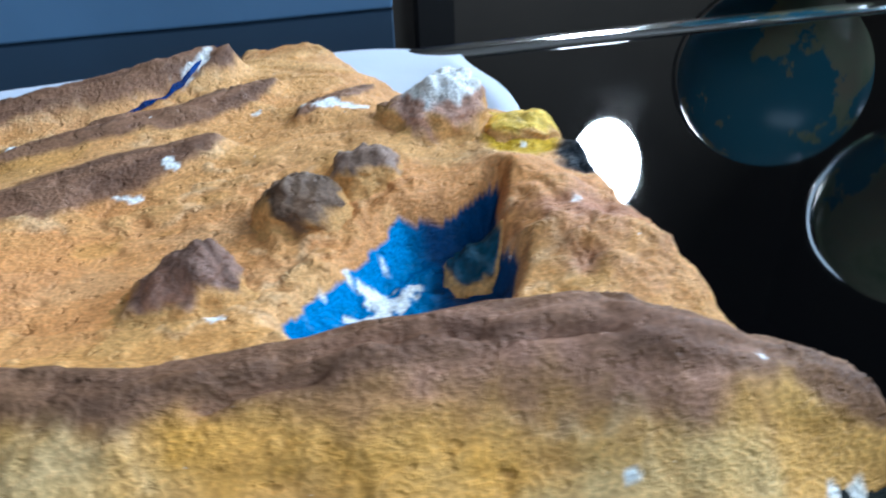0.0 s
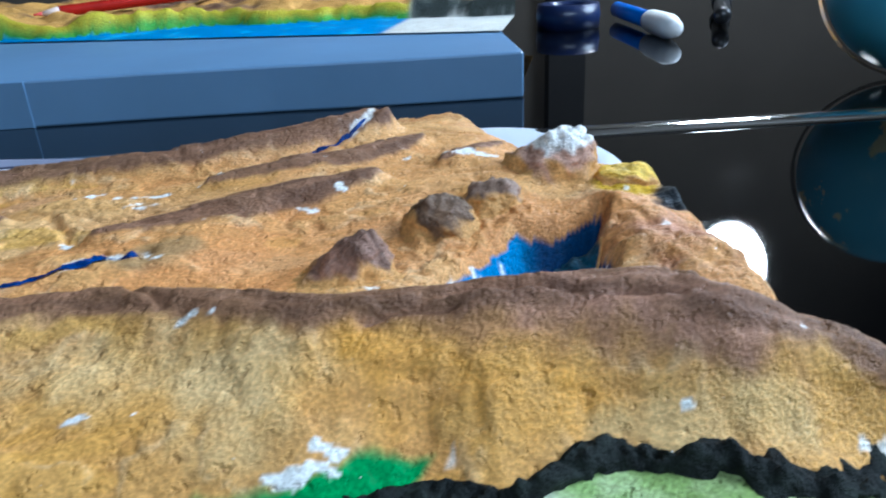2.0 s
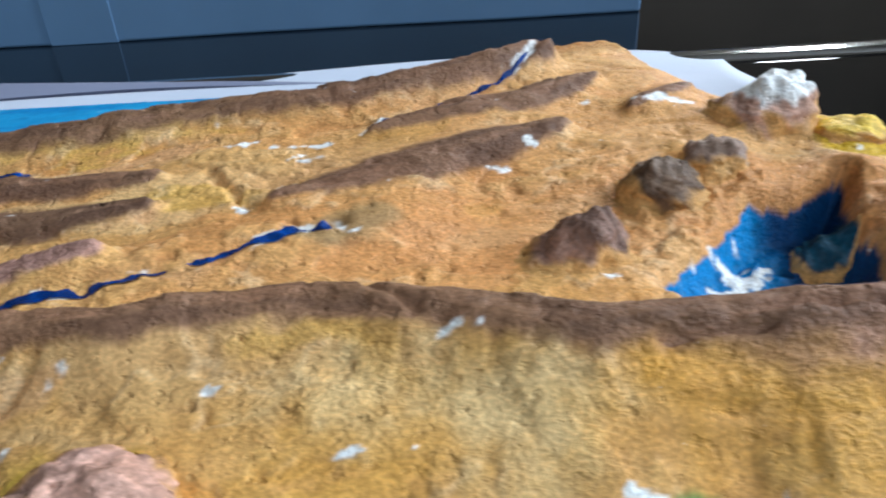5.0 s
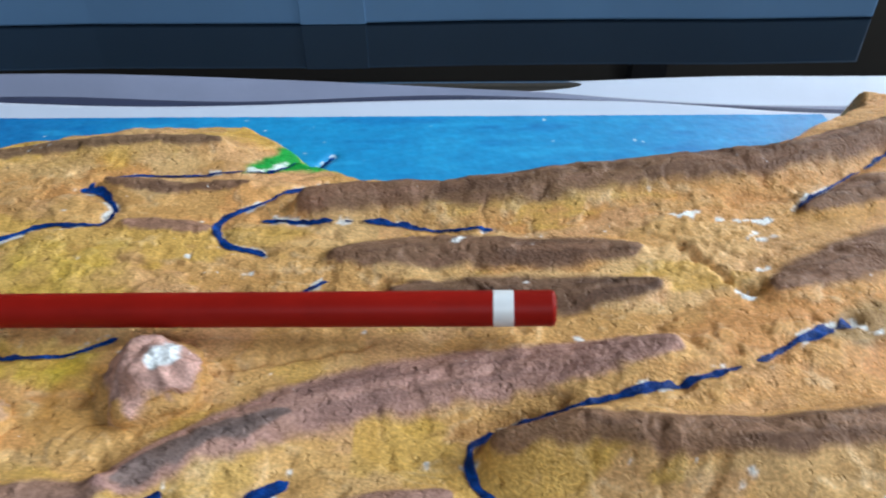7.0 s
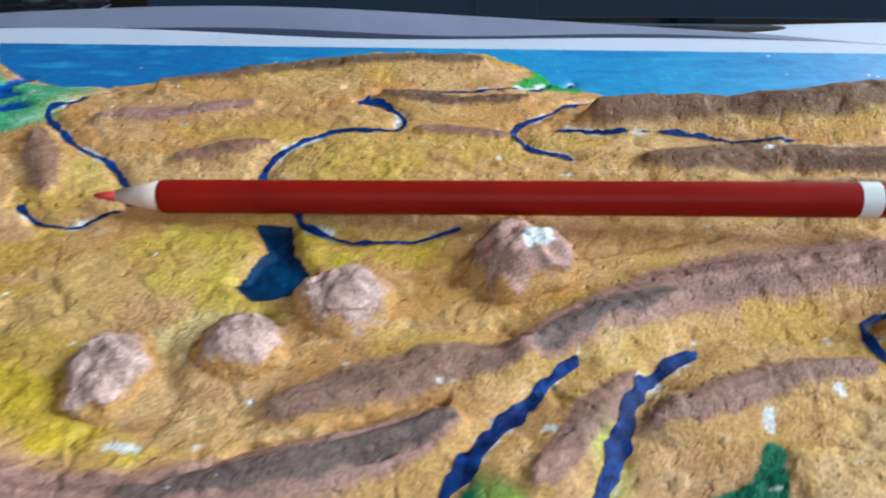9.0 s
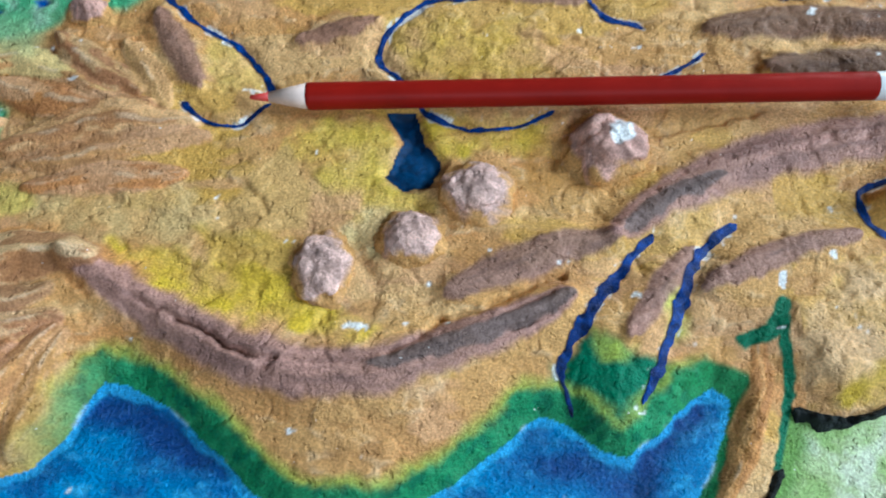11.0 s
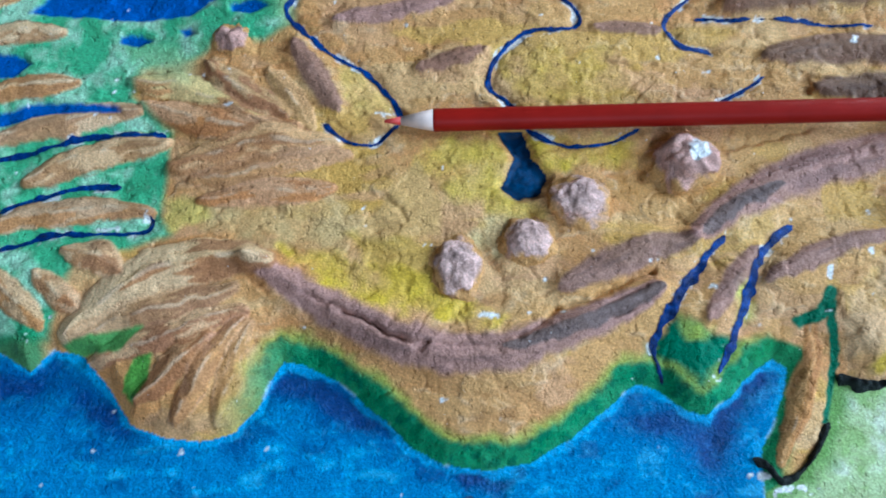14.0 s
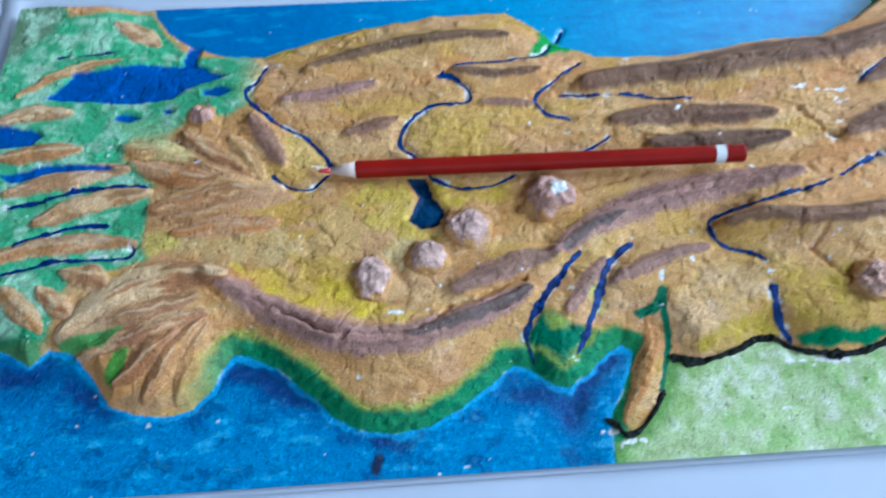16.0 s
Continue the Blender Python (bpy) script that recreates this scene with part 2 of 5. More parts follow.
def step(a, b, v):
    s = np.clip((v - a) / (b - a), 0, 1)
    return s * s * (3 - 2 * s)


COAST = [(-17.1, 63.4), (23.8, 59.3), (33.2, 56), (42.4, 49.7), (48.9, 56.6), (58.2, 53.4), (69.2, 40), (74.2, 32.8), (83.5, 28.5), (94.9, 27.3), (105.4, 29.1), (111.8, 36.1), (115.2, 44.1), (119.5, 50.1), (125.6, 49),
         (136.8, 42.7), (151, 30.3), (159.1, 22.1), (167.2, 16.9), (180.5, 15.7), (192.9, 17.6), (204.2, 22.6), (212.5, 28.6), (219.7, 34.6), (226.8, 38.6), (232.9, 36.5), (239.9, 30.4), (246.3, 28.8), (254, 33.4),
         (263, 41.4), (268.5, 44.8), (273, 42), (271, 33.5), (265.8, 25.8), (260.4, 18), (259, 10), (256.8, -12.4)]
NORTH_COAST = [(65.1, 243.9), (68.7, 232.7), (75.5, 221.4), (86.4, 212), (104.4, 204.6), (123.6, 202.3), (149.1, 212), (171.3, 218.9), (205.3, 224.6), (243.8, 225.4), (254.6, 215.2), (268.2, 200.9), (283.9, 193.8),
               (310.3, 191.8), (340.5, 191.9), (384.9, 194.3), (404, 202.6), (417.2, 210.9), (432.2, 221.3), (441.3, 242.9)]
BORDER_WEST = [(257.6, 16), (261, 13.5), (264.6, 8.9), (271.1, 12.4), (276.7, 18), (281.3, 25.1)]
BORDER = [(286.4, 38.3), (297.4, 35.2), (310.9, 38.3), (324.8, 42.8), (338.3, 37.3), (351.2, 34.3), (364.1, 36.3), (380.8, 42.5), (400.3, 47.8), (420.8, 51.5), (429.6, 51.6), (436.3, 53.8), (442.6, 55.9), (448, 54.4),
          (451.9, 53), (456.7, 55.1), (464.3, 58.7), (469.2, 58.3), (474, 56.4), (479.8, 55.9), (484.7, 53.5), (493.4, 53.1), (502.9, 56.4), (518.1, 58.7)]
EAST_EDGE = [(516, -10), (518, 40), (518, 57), (511, 70), (505, 82), (503, 100), (504, 122), (503, 146), (497, 158), (487, 168), (478, 180), (474, 197), (466, 211), (453, 223), (441, 230), (441, 263)]
SEA_POLY = COAST + [(256.7, -32.7), (-42.8, -27), (-38.3, 64.1)]
NORTH_POLY = NORTH_COAST + [(440.6, 273.4), (66.2, 274.3)]
PLAIN_POLY = [(258.7, -32.7), (259, 5.9)] + BORDER_WEST[2:] + BORDER + [(535.3, 59.1), (538.3, -30.7)]
LAND_POLY = EAST_EDGE + [(-38.6, 266.8), (-54.1, -36.8), (521.3, -41.2)]

BROWN, GREY_BROWN, MAUVE = (0.175, 0.092, 0.058), (0.15, 0.108, 0.092), (0.37, 0.205, 0.165)
ORANGE, YELLOW = (0.55, 0.255, 0.085), (0.66, 0.46, 0.035)
DARK_GREEN, GREEN, LIME = (0.004, 0.15, 0.07), (0.09, 0.39, 0.18), (0.33, 0.42, 0.06)
SEA, DEEP, PALE_SEA, PALE_GREEN, WHITE = (0.003, 0.225, 0.52), (0.001, 0.045, 0.2), (0.07, 0.43, 0.74), (0.44, 0.56, 0.27), (0.8, 0.8, 0.78)

# ridge: line, half-width, height, colour, share of the half-width that is painted
RIDGES = [
    ([(109, 80.8), (120.1, 73.5), (135.3, 63.6), (152.6, 54.2), (169.9, 48.3), (186.8, 48.1), (203.7, 53.5), (222, 60.5), (234.2, 66)], 7.5, 4.8, MAUVE, 0.85),
    ([(186.3, 49.2), (203.7, 53.5), (222, 60.5), (235.2, 66.5)], 4, 1.0, GREY_BROWN, 0.6),
    ([(204.9, 68.3), (221.2, 74.2), (234.4, 79.2), (247.5, 81.1)], 7, 3.6, (0.29, 0.165, 0.125), 0.75),
    ([(247.5, 82.7), (263.1, 92.2), (277.6, 99.3), (294.5, 104.9), (313.3, 107.9), (333.1, 109), (351.7, 109.5)], 8, 4.6, MAUVE, 0.9),
    ([(249.5, 83.1), (263.6, 91.7), (277.6, 97.8)], 4, 1.0, GREY_BROWN, 0.7),
    ([(268.4, 67.8), (282.5, 73.9), (294.5, 77.9), (308.4, 80.4)], 5, 4, (0.32, 0.18, 0.14), 0.7),
    ([(248.3, 56.2), (257.4, 67.4), (267, 78)], 4.5, 2.5, (0.33, 0.18, 0.14), 0.75),
    ([(317.3, 89.1), (332.1, 90.1), (345.9, 87.6), (364.6, 86.2), (388.1, 88.9), (399.8, 87.5), (415.4, 82), (428.1, 77.6), (443.6, 78.3), (460, 78), (475.5, 76.3), (485.2, 72.4), (498, 70), (530, 58)], 8.5, 8.4, (0.2, 0.102, 0.06), 0.56),
    ([(271, 165.4), (284.8, 168.4), (304.5, 170.4), (325, 170.5), (343.5, 173.6), (364.9, 175.8), (389.9, 177), (414.8, 182.4), (436.6, 189.8)], 9.5, 7, BROWN, 0.98),
    ([(389.9, 177), (414.8, 183.4), (436.6, 190.8), (450.9, 191), (465.2, 186.2)], 13, 0.6, ORANGE, 0.0),
    ([(280.8, 145), (307.4, 146.5), (330, 143.5), (351.5, 142.1)], 6, 3.4, BROWN, 0.98),
    ([(295.6, 132.3), (316.3, 130.8), (334, 129.3), (353.5, 129.9)], 6, 3.2, (0.14, 0.075, 0.05), 0.98),
    ([(378.9, 127), (388.5, 132.2), (404.9, 137.9), (422.2, 144.3), (434.6, 148.5)], 7.5, 3.6, BROWN, 0.94),
    ([(395, 155.2), (407.5, 160.9), (427.5, 165.2), (446.4, 176.7)], 6.5, 3.2, BROWN, 0.92),
    ([(450.6, 156.4), (467.5, 169.9)], 5, 3.5, BROWN, 0.6),
    ([(146.5, 185.7), (166.7, 191.5), (193.4, 197.3), (219.8, 199.1), (240.6, 197)], 7, 5, (0.19, 0.11, 0.065), 0.6),
    ([(135.4, 167.6), (156.2, 169.3), (176.4, 174.1)], 6, 3, MAUVE, 0.65),
    ([(163.8, 146.4), (186.1, 151.7)], 5, 2.5, (0.28, 0.14, 0.09), 0.65),
    ([(121.4, 159.2), (129.7, 144.3), (136.5, 132)], 6, 3, (0.3, 0.16, 0.11), 0.75),
    ([(212.6, 178.9), (233.4, 175.2), (253.3, 176.6)], 4.5, 2.5, BROWN, 0.65),
    ([(224.3, 159), (246.2, 157.3)], 4, 2, (0.3, 0.16, 0.11), 0.7),
]
# leaves of plaster: crest line, half-width, height, colour of the southern and of the northern side, brush paint with
# lit and shaded tone in it
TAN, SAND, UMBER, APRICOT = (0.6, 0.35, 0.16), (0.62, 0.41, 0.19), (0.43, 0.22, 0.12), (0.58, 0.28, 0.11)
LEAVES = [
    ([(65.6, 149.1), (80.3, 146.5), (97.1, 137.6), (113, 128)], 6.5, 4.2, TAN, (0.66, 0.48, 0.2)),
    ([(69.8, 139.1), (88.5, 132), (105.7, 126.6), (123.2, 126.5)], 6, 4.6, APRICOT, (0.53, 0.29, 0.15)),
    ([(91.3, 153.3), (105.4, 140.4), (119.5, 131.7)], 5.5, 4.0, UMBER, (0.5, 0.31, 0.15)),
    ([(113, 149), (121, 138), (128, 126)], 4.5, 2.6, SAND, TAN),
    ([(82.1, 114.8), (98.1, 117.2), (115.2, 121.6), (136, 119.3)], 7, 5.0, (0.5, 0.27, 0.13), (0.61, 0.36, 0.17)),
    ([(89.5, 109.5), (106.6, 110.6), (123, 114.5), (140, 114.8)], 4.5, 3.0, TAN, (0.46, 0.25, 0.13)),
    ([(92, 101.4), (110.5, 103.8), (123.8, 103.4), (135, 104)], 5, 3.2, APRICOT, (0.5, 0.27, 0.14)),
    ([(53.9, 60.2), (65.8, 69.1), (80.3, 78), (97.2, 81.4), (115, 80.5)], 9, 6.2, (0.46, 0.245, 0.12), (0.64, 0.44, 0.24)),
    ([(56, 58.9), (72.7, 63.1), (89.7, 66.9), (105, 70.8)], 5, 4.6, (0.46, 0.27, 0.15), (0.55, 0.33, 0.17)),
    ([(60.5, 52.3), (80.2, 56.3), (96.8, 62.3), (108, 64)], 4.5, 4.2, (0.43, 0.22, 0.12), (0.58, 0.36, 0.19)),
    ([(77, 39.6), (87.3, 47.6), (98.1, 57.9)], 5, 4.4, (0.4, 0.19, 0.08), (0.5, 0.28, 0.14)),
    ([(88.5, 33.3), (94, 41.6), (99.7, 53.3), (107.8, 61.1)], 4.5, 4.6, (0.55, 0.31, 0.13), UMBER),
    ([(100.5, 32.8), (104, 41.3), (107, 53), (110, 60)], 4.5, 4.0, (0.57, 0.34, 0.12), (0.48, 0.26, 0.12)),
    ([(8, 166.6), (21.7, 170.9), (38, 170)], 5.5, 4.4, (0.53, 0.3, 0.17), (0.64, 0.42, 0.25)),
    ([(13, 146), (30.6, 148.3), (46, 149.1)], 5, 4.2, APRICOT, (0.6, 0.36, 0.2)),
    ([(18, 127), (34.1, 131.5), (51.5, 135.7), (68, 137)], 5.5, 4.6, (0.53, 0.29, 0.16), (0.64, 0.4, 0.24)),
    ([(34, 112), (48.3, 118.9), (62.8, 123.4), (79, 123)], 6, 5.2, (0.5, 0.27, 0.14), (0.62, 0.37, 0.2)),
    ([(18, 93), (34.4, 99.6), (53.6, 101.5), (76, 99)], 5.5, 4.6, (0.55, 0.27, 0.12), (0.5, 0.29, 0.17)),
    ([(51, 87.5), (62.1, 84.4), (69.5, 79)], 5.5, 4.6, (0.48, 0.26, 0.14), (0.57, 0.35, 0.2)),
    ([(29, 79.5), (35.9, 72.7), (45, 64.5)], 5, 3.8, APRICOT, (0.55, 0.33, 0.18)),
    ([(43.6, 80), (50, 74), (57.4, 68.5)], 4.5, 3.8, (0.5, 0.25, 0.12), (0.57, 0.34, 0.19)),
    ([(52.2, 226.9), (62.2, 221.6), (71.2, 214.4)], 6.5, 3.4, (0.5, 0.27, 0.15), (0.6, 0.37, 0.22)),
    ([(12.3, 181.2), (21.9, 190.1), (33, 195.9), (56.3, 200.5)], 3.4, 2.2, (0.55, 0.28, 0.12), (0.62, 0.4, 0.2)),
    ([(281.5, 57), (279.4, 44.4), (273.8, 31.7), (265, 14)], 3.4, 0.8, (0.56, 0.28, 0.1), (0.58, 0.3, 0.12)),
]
CRACKS = [
    ([(345, 87.1), (344, 79)], 0.7, 0.6), ([(354.3, 82.1), (351.9, 79), (349, 76)], 1.0, 1.2), ([(399.3, 88.5), (402.8, 85.5), (405.2, 82.5)], 0.8, 1.0), ([(435, 74.6), (442.7, 76.3), (451.4, 77.4), (458.1, 77), (464.9, 75.6)], 1.0, 1.3),
    ([(126.7, 69.3), (144.5, 60.4), (161.7, 50)], 0.7, 1.2), ([(214.9, 56.5), (232.2, 61.9)], 0.7, 1.0), ([(348, 76), (357.9, 62.8), (369.8, 56.7)], 1.2, 1.4), ([(239.6, 99.5), (259.7, 111.5), (291.6, 117.6)], 1.0, 1.4),
    ([(139, 62.5), (147, 58.8), (152, 55.4), (163, 51.5)], 0.8, 1.6), ([(190, 52.5), (199, 57), (203, 60.6)], 0.9, 1.6), ([(203, 60), (214, 63.4), (226, 69.5), (233, 71)], 1.0, 1.8),
    ([(362.2, 143.2), (374, 127)], 1.2, 1.5), ([(150.5, 100.4), (158.5, 92.1)], 0.9, 0.8), ([(197.2, 91.7), (205.2, 86.5)], 2.0, 1.5), ([(180.8, 83.7), (186.7, 71.5)], 2.2, 1.5), ([(233.6, 103.6), (239.8, 115.7)], 2.0, 1.6),
]
# painted fields: outline, colour, softness, strength
FIELDS = [
    ([(103.5, 100.5), (133.1, 99), (148, 88), (133.3, 81.7), (110.5, 86.5), (90.7, 91.1)], (0.6, 0.41, 0.16), 4, 0.8),
    ([(118.5, 84), (133.1, 82), (145.9, 79), (160, 76), (168, 70.9), (177.3, 64.2), (188, 59), (184, 56), (168.9, 58.8), (155.1, 63.3), (142.6, 67.2), (133.1, 72.8), (121.7, 79.1)], YELLOW, 1.8, 0.9),
    ([(139.6, 88.6), (152.4, 86.4), (166.1, 84.2), (166.4, 69.5), (155.2, 70.1), (143.9, 76.9)], (0.5, 0.33, 0.03), 1.5, 0.6),
    ([(166.5, 119.6), (188.8, 122.2), (192, 107.4), (190, 100.4), (204, 95.3), (200, 88.3), (180.4, 93.9), (168.9, 100.7), (161.9, 112.2)], (0.62, 0.44, 0.06), 3, 0.8),
    ([(200.7, 118.6), (235.4, 117.8), (231.5, 110.4), (207.7, 106.7), (200.9, 108)], (0.6, 0.42, 0.04), 2.5, 0.8),
    ([(178, 84), (190, 80), (196, 90), (184, 92)], (0.64, 0.5, 0.22), 3, 0.7),
    ([(79.7, 103.2), (91.5, 102.5), (95.2, 95.7), (83.5, 92.4)], (0.66, 0.5, 0.12), 2, 0.85),
    ([(137.8, 148.9), (146.5, 145.9), (156, 130.9), (143.1, 128.5), (138.8, 138.9)], (0.62, 0.42, 0.1), 2, 0.8),
    ([(147.5, 95.6), (162.9, 112.2), (169.2, 99.5), (169.5, 86.4), (144, 86.1)], (0.58, 0.36, 0.12), 1.5, 0.9),
    ([(229.6, 107.5), (236.5, 120), (245.6, 110.5), (256, 98), (229.5, 95.3)], (0.46, 0.22, 0.05), 3, 0.7),
    ([(193, 142), (200, 146), (217, 145), (225, 137.3), (222.9, 131.4), (196.3, 132)], (0.56, 0.35, 0.09), 2, 0.7),
    ([(188.1, 150.7), (227.2, 150.3), (239.9, 124.9), (196.8, 132.3)], (0.57, 0.37, 0.05), 3, 0.55),
    ([(132.4, 189.9), (193.1, 207.5), (252.5, 207.1), (212.7, 189)], (0.58, 0.34, 0.06), 5, 0.6),
    ([(289.4, 60.6), (307.4, 73.8), (328.2, 69.8), (328.3, 60.6), (308.4, 47.4), (291.4, 43.4)], (0.68, 0.44, 0.21), 3, 0.9),
    ([(293.4, 40.3), (310.4, 48.4), (326.3, 55.5), (331.3, 43.4), (310.4, 39.3)], (0.5, 0.34, 0.03), 2, 0.9),
    ([(334.2, 64.7), (353, 68.9), (372.7, 66.9), (378.7, 50.7), (361, 42.4), (335.3, 43.4)], (0.5, 0.33, 0.035), 3, 0.85),
    ([(334.3, 43.4), (342.2, 43.4), (361, 42.9), (378.8, 44.6), (390.5, 49.7), (380.8, 43.6), (363.1, 36.8), (338.3, 38.3)], (0.004, 0.2, 0.07), 1.2, 1.0),
    ([(391.1, 76), (397.5, 79), (408.3, 77.5), (415.2, 74.5), (426.3, 70.4), (433.9, 66.8), (430.3, 62), (418.5, 63.5), (406.7, 66.8), (397.4, 67.5), (387.2, 71.5)], (0.72, 0.49, 0.21), 4.5, 0.8),
    ([(436.6, 75.5), (449.6, 71.6), (461.5, 70.5), (467.6, 64.2), (455.7, 60.9), (445.9, 64.4), (434.3, 66), (432.5, 72.5)], (0.62, 0.3, 0.045), 4, 0.75),
    ([(465.7, 61.8), (478.8, 63.6), (493.6, 64.3), (492.8, 58.5), (474.3, 58)], (0.7, 0.46, 0.18), 2, 0.85),
    ([(391.1, 53.4), (405.4, 54), (419.5, 55.8), (428.4, 57.4), (434.5, 60.4), (443.5, 60.6), (440, 56.5), (433.8, 53), (420.7, 51), (405, 49), (393, 48)], (0.008, 0.26, 0.06), 0.7, 1.0),
    ([(230, 48.7), (238.2, 57.8), (247.2, 53.7), (260.3, 49.6), (267.3, 51.6), (273.3, 43.4), (268.2, 28.2), (257.1, 24.2), (245, 27.3), (230.9, 36.5)], DARK_GREEN, 1.6, 1.0),
    ([(238.2, 58.8), (244.2, 54.7), (251.3, 53.7), (247.2, 48.6), (241.1, 50.7)], LIME, 2, 0.9),
    ([(257.4, 68.9), (264.5, 72.9), (263.4, 56.7), (257.3, 53.6)], (0.45, 0.5, 0.08), 2, 0.7),
    ([(249.4, 184.7), (258.4, 204), (270.3, 209.1), (285.9, 192.8), (267.2, 190.8)], (0.02, 0.3, 0.04), 1.5, 1.0),
    ([(486, 148.9), (492.5, 155.1), (502.1, 150.2), (497.7, 135.8), (490.3, 129.6), (483.5, 136.6)], (0.58, 0.36, 0.02), 1.5, 1.0),
    ([(495, 132.7), (500.3, 144.1), (505.4, 134), (500.9, 123.7), (494.2, 126.6)], (0.015, 0.02, 0.025), 1.2, 1.0),
    ([(484.1, 113.1), (500.1, 119.6), (503.6, 97.2), (488.5, 92.8)], (0.42, 0.2, 0.12), 5, 0.7),
    ([(437.4, 151.1), (457.9, 171.8), (473.1, 170), (475.5, 151.7), (451.9, 141.1)], (0.6, 0.3, 0.1), 6, 0.6),
]
FIELDS += [([(383, 113), (389, 119.5), (398, 122), (402, 118), (397, 112), (388, 110)], (0.26, 0.2, 0.09), 1.5, 0.6), ([(441.3, 80), (460, 80), (485, 76), (496, 68), (494, 63), (485.8, 65.3), (475.6, 68.3), (461.6, 69.4), (449.7, 70.3), (440.5, 74)], (0.25, 0.125, 0.08), 2.0, 0.6), ([(452, 77), (470, 75), (486, 71.5), (494, 66), (488, 66), (474, 70), (458, 72)], (0.38, 0.2, 0.15), 1.5, 0.55)]
# darker troughs of the southern sea: line and half-width
DEEPS = [([(46.2, 52), (52.9, 47.2), (59.9, 40.8), (72, 33)], 6), ([(20, 52), (34, 45), (44, 44)], 5), ([(104, 30), (110, 38), (115, 42.5), (125.5, 43), (141.3, 35.5), (156.5, 24.4), (168, 15.5), (182, 11)], 3.6),
         ([(122, 44), (132, 38), (144, 31)], 4), ([(222, 29), (236, 27), (246, 22)], 4), ([(245, 17), (252.2, 29.5), (260.4, 36.7), (266, 41.5)], 4.5)]
GREENS = [
    ([(27.8, 231.5), (49.4, 235.1), (66.8, 235.7), (72.9, 221.4), (89.1, 202.9), (115.6, 204.4), (126.4, 192.1), (120.7, 167.8), (110.3, 161.9), (91.9, 163.2), (88.7, 157.2), (68, 153.6), (65.6, 143.5), (80.5, 128), (79.5, 97.6), (84.5, 90.4), (54, 81.9), (46.9, 58.7), (14.4, 59.5),
      (-27.7, 63.8), (-18.5, 256.1), (14.4, 255.2)], GREEN, 2.0, 1.0),
    ([(60.1, 162.9), (88.8, 162.3), (84.2, 147.2), (65.9, 152.6)], (0.3, 0.5, 0.24), 6, 0.7),
    ([(14.7, 66.6), (46, 61.8), (47.5, 47.6), (34.9, 47.9), (14.2, 54.5)], (0.02, 0.2, 0.07), 3, 0.9),
    ([(52, 57.8), (63.5, 59.7), (79, 61), (70.5, 54.1), (54, 54)], (0.12, 0.33, 0.08), 0.8, 0.95), ([(71, 42.5), (75.5, 51), (82, 52.6), (80.4, 45.2), (75.9, 39)], (0.13, 0.35, 0.05), 0.8, 0.95),
    ([(-10.2, 255.8), (26.3, 244.8), (21.2, 220.6), (8.1, 204.7), (-13.1, 195.1)], (0.16, 0.24, 0.14), 3, 0.9),
]
BLUES = [
    [(25.6, 178.9), (36.6, 193.8), (67.5, 198.2), (91, 198.8), (99, 192.5), (108, 186.3), (96.6, 182.4), (90.4, 179.5), (83.1, 174.6), (57.4, 174.1), (35.9, 177.6)],
    [(86.4, 212), (92.4, 210.9), (92, 196.7), (84.9, 196.8)], [(-22.5, 173.1), (8.4, 164.1), (24.9, 161.7), (28.9, 157.5), (22.5, 152.6), (5.8, 152), (-23.8, 144.7)],
    [(-23.6, 149.8), (6.7, 150), (7.3, 138.8), (10.8, 123.5), (4.2, 115.6), (-25.2, 116.4)], [(97.5, 177.3), (105.7, 178.7), (111.7, 176.1), (105.5, 173.1), (98.4, 174.3)], [(59.3, 168), (65.5, 168.8), (70.5, 165.7), (65.3, 163.3), (59.1, 164.9)], [(79.8, 168.5), (84, 169.5), (85.9, 167.4), (82.8, 165.4)],
    [(-25.8, 104.2), (11.7, 95.1), (21.8, 86.7), (4.4, 73), (-27.4, 69.8)], [(34.5, 142.2), (59.3, 139.6), (63.3, 136.4), (38.4, 137), (19.6, 133.4), (11.4, 137.7)],
]
LAKE = [(190.1, 121.2), (194.5, 112), (189.2, 102.9), (193.7, 98.3), (200.3, 99.8), (203.9, 105.3), (199, 112), (196.6, 121.1)]
EAST_LAKE = [(444.2, 99.2), (452.7, 106.5), (459.2, 113.7), (464.8, 119.4), (472.5, 120.1), (480, 123.8), (477.4, 116.1), (474.6, 111.9), (477.6, 104.8), (471.2, 92.5), (450.1, 90.1)]
WHITES = [(365, 155.4, 4, 1.6), (371.1, 128, 3, 1.2), (399.7, 163.9, 3, 1.2), (425, 57.8, 7, 0.9), (432, 60.2, 4.5, 1.0), (408, 55.2, 5, 0.6), (407.7, 78.8, 3.0, 0.7), (475.8, 62, 4, 1.6), (427.5, 141.8, 2, 1.2), (458.2, 158.5, 6, 1.5), (287.5, 68.8, 0.8, 1.6), (379.6, 152.5, 6, 0.8),
          (301.4, 74.9, 1.4, 1.2), (259, 9.9, 5, 1.6), (266.1, 6.9, 5, 1.6), (435, 100.1, 2, 1), (452.7, 104.4, 3, 2), (459.3, 108.6, 4, 2.5), (329.2, 66.7, 1.4, 1.4), (126.4, 192.1, 5, 0.8), (346.2, 33.2, 12, 2), (380.4, 76.1, 3, 0.7), (398.2, 65.1, 3, 0.7), (374, 132.1, 2, 1)]


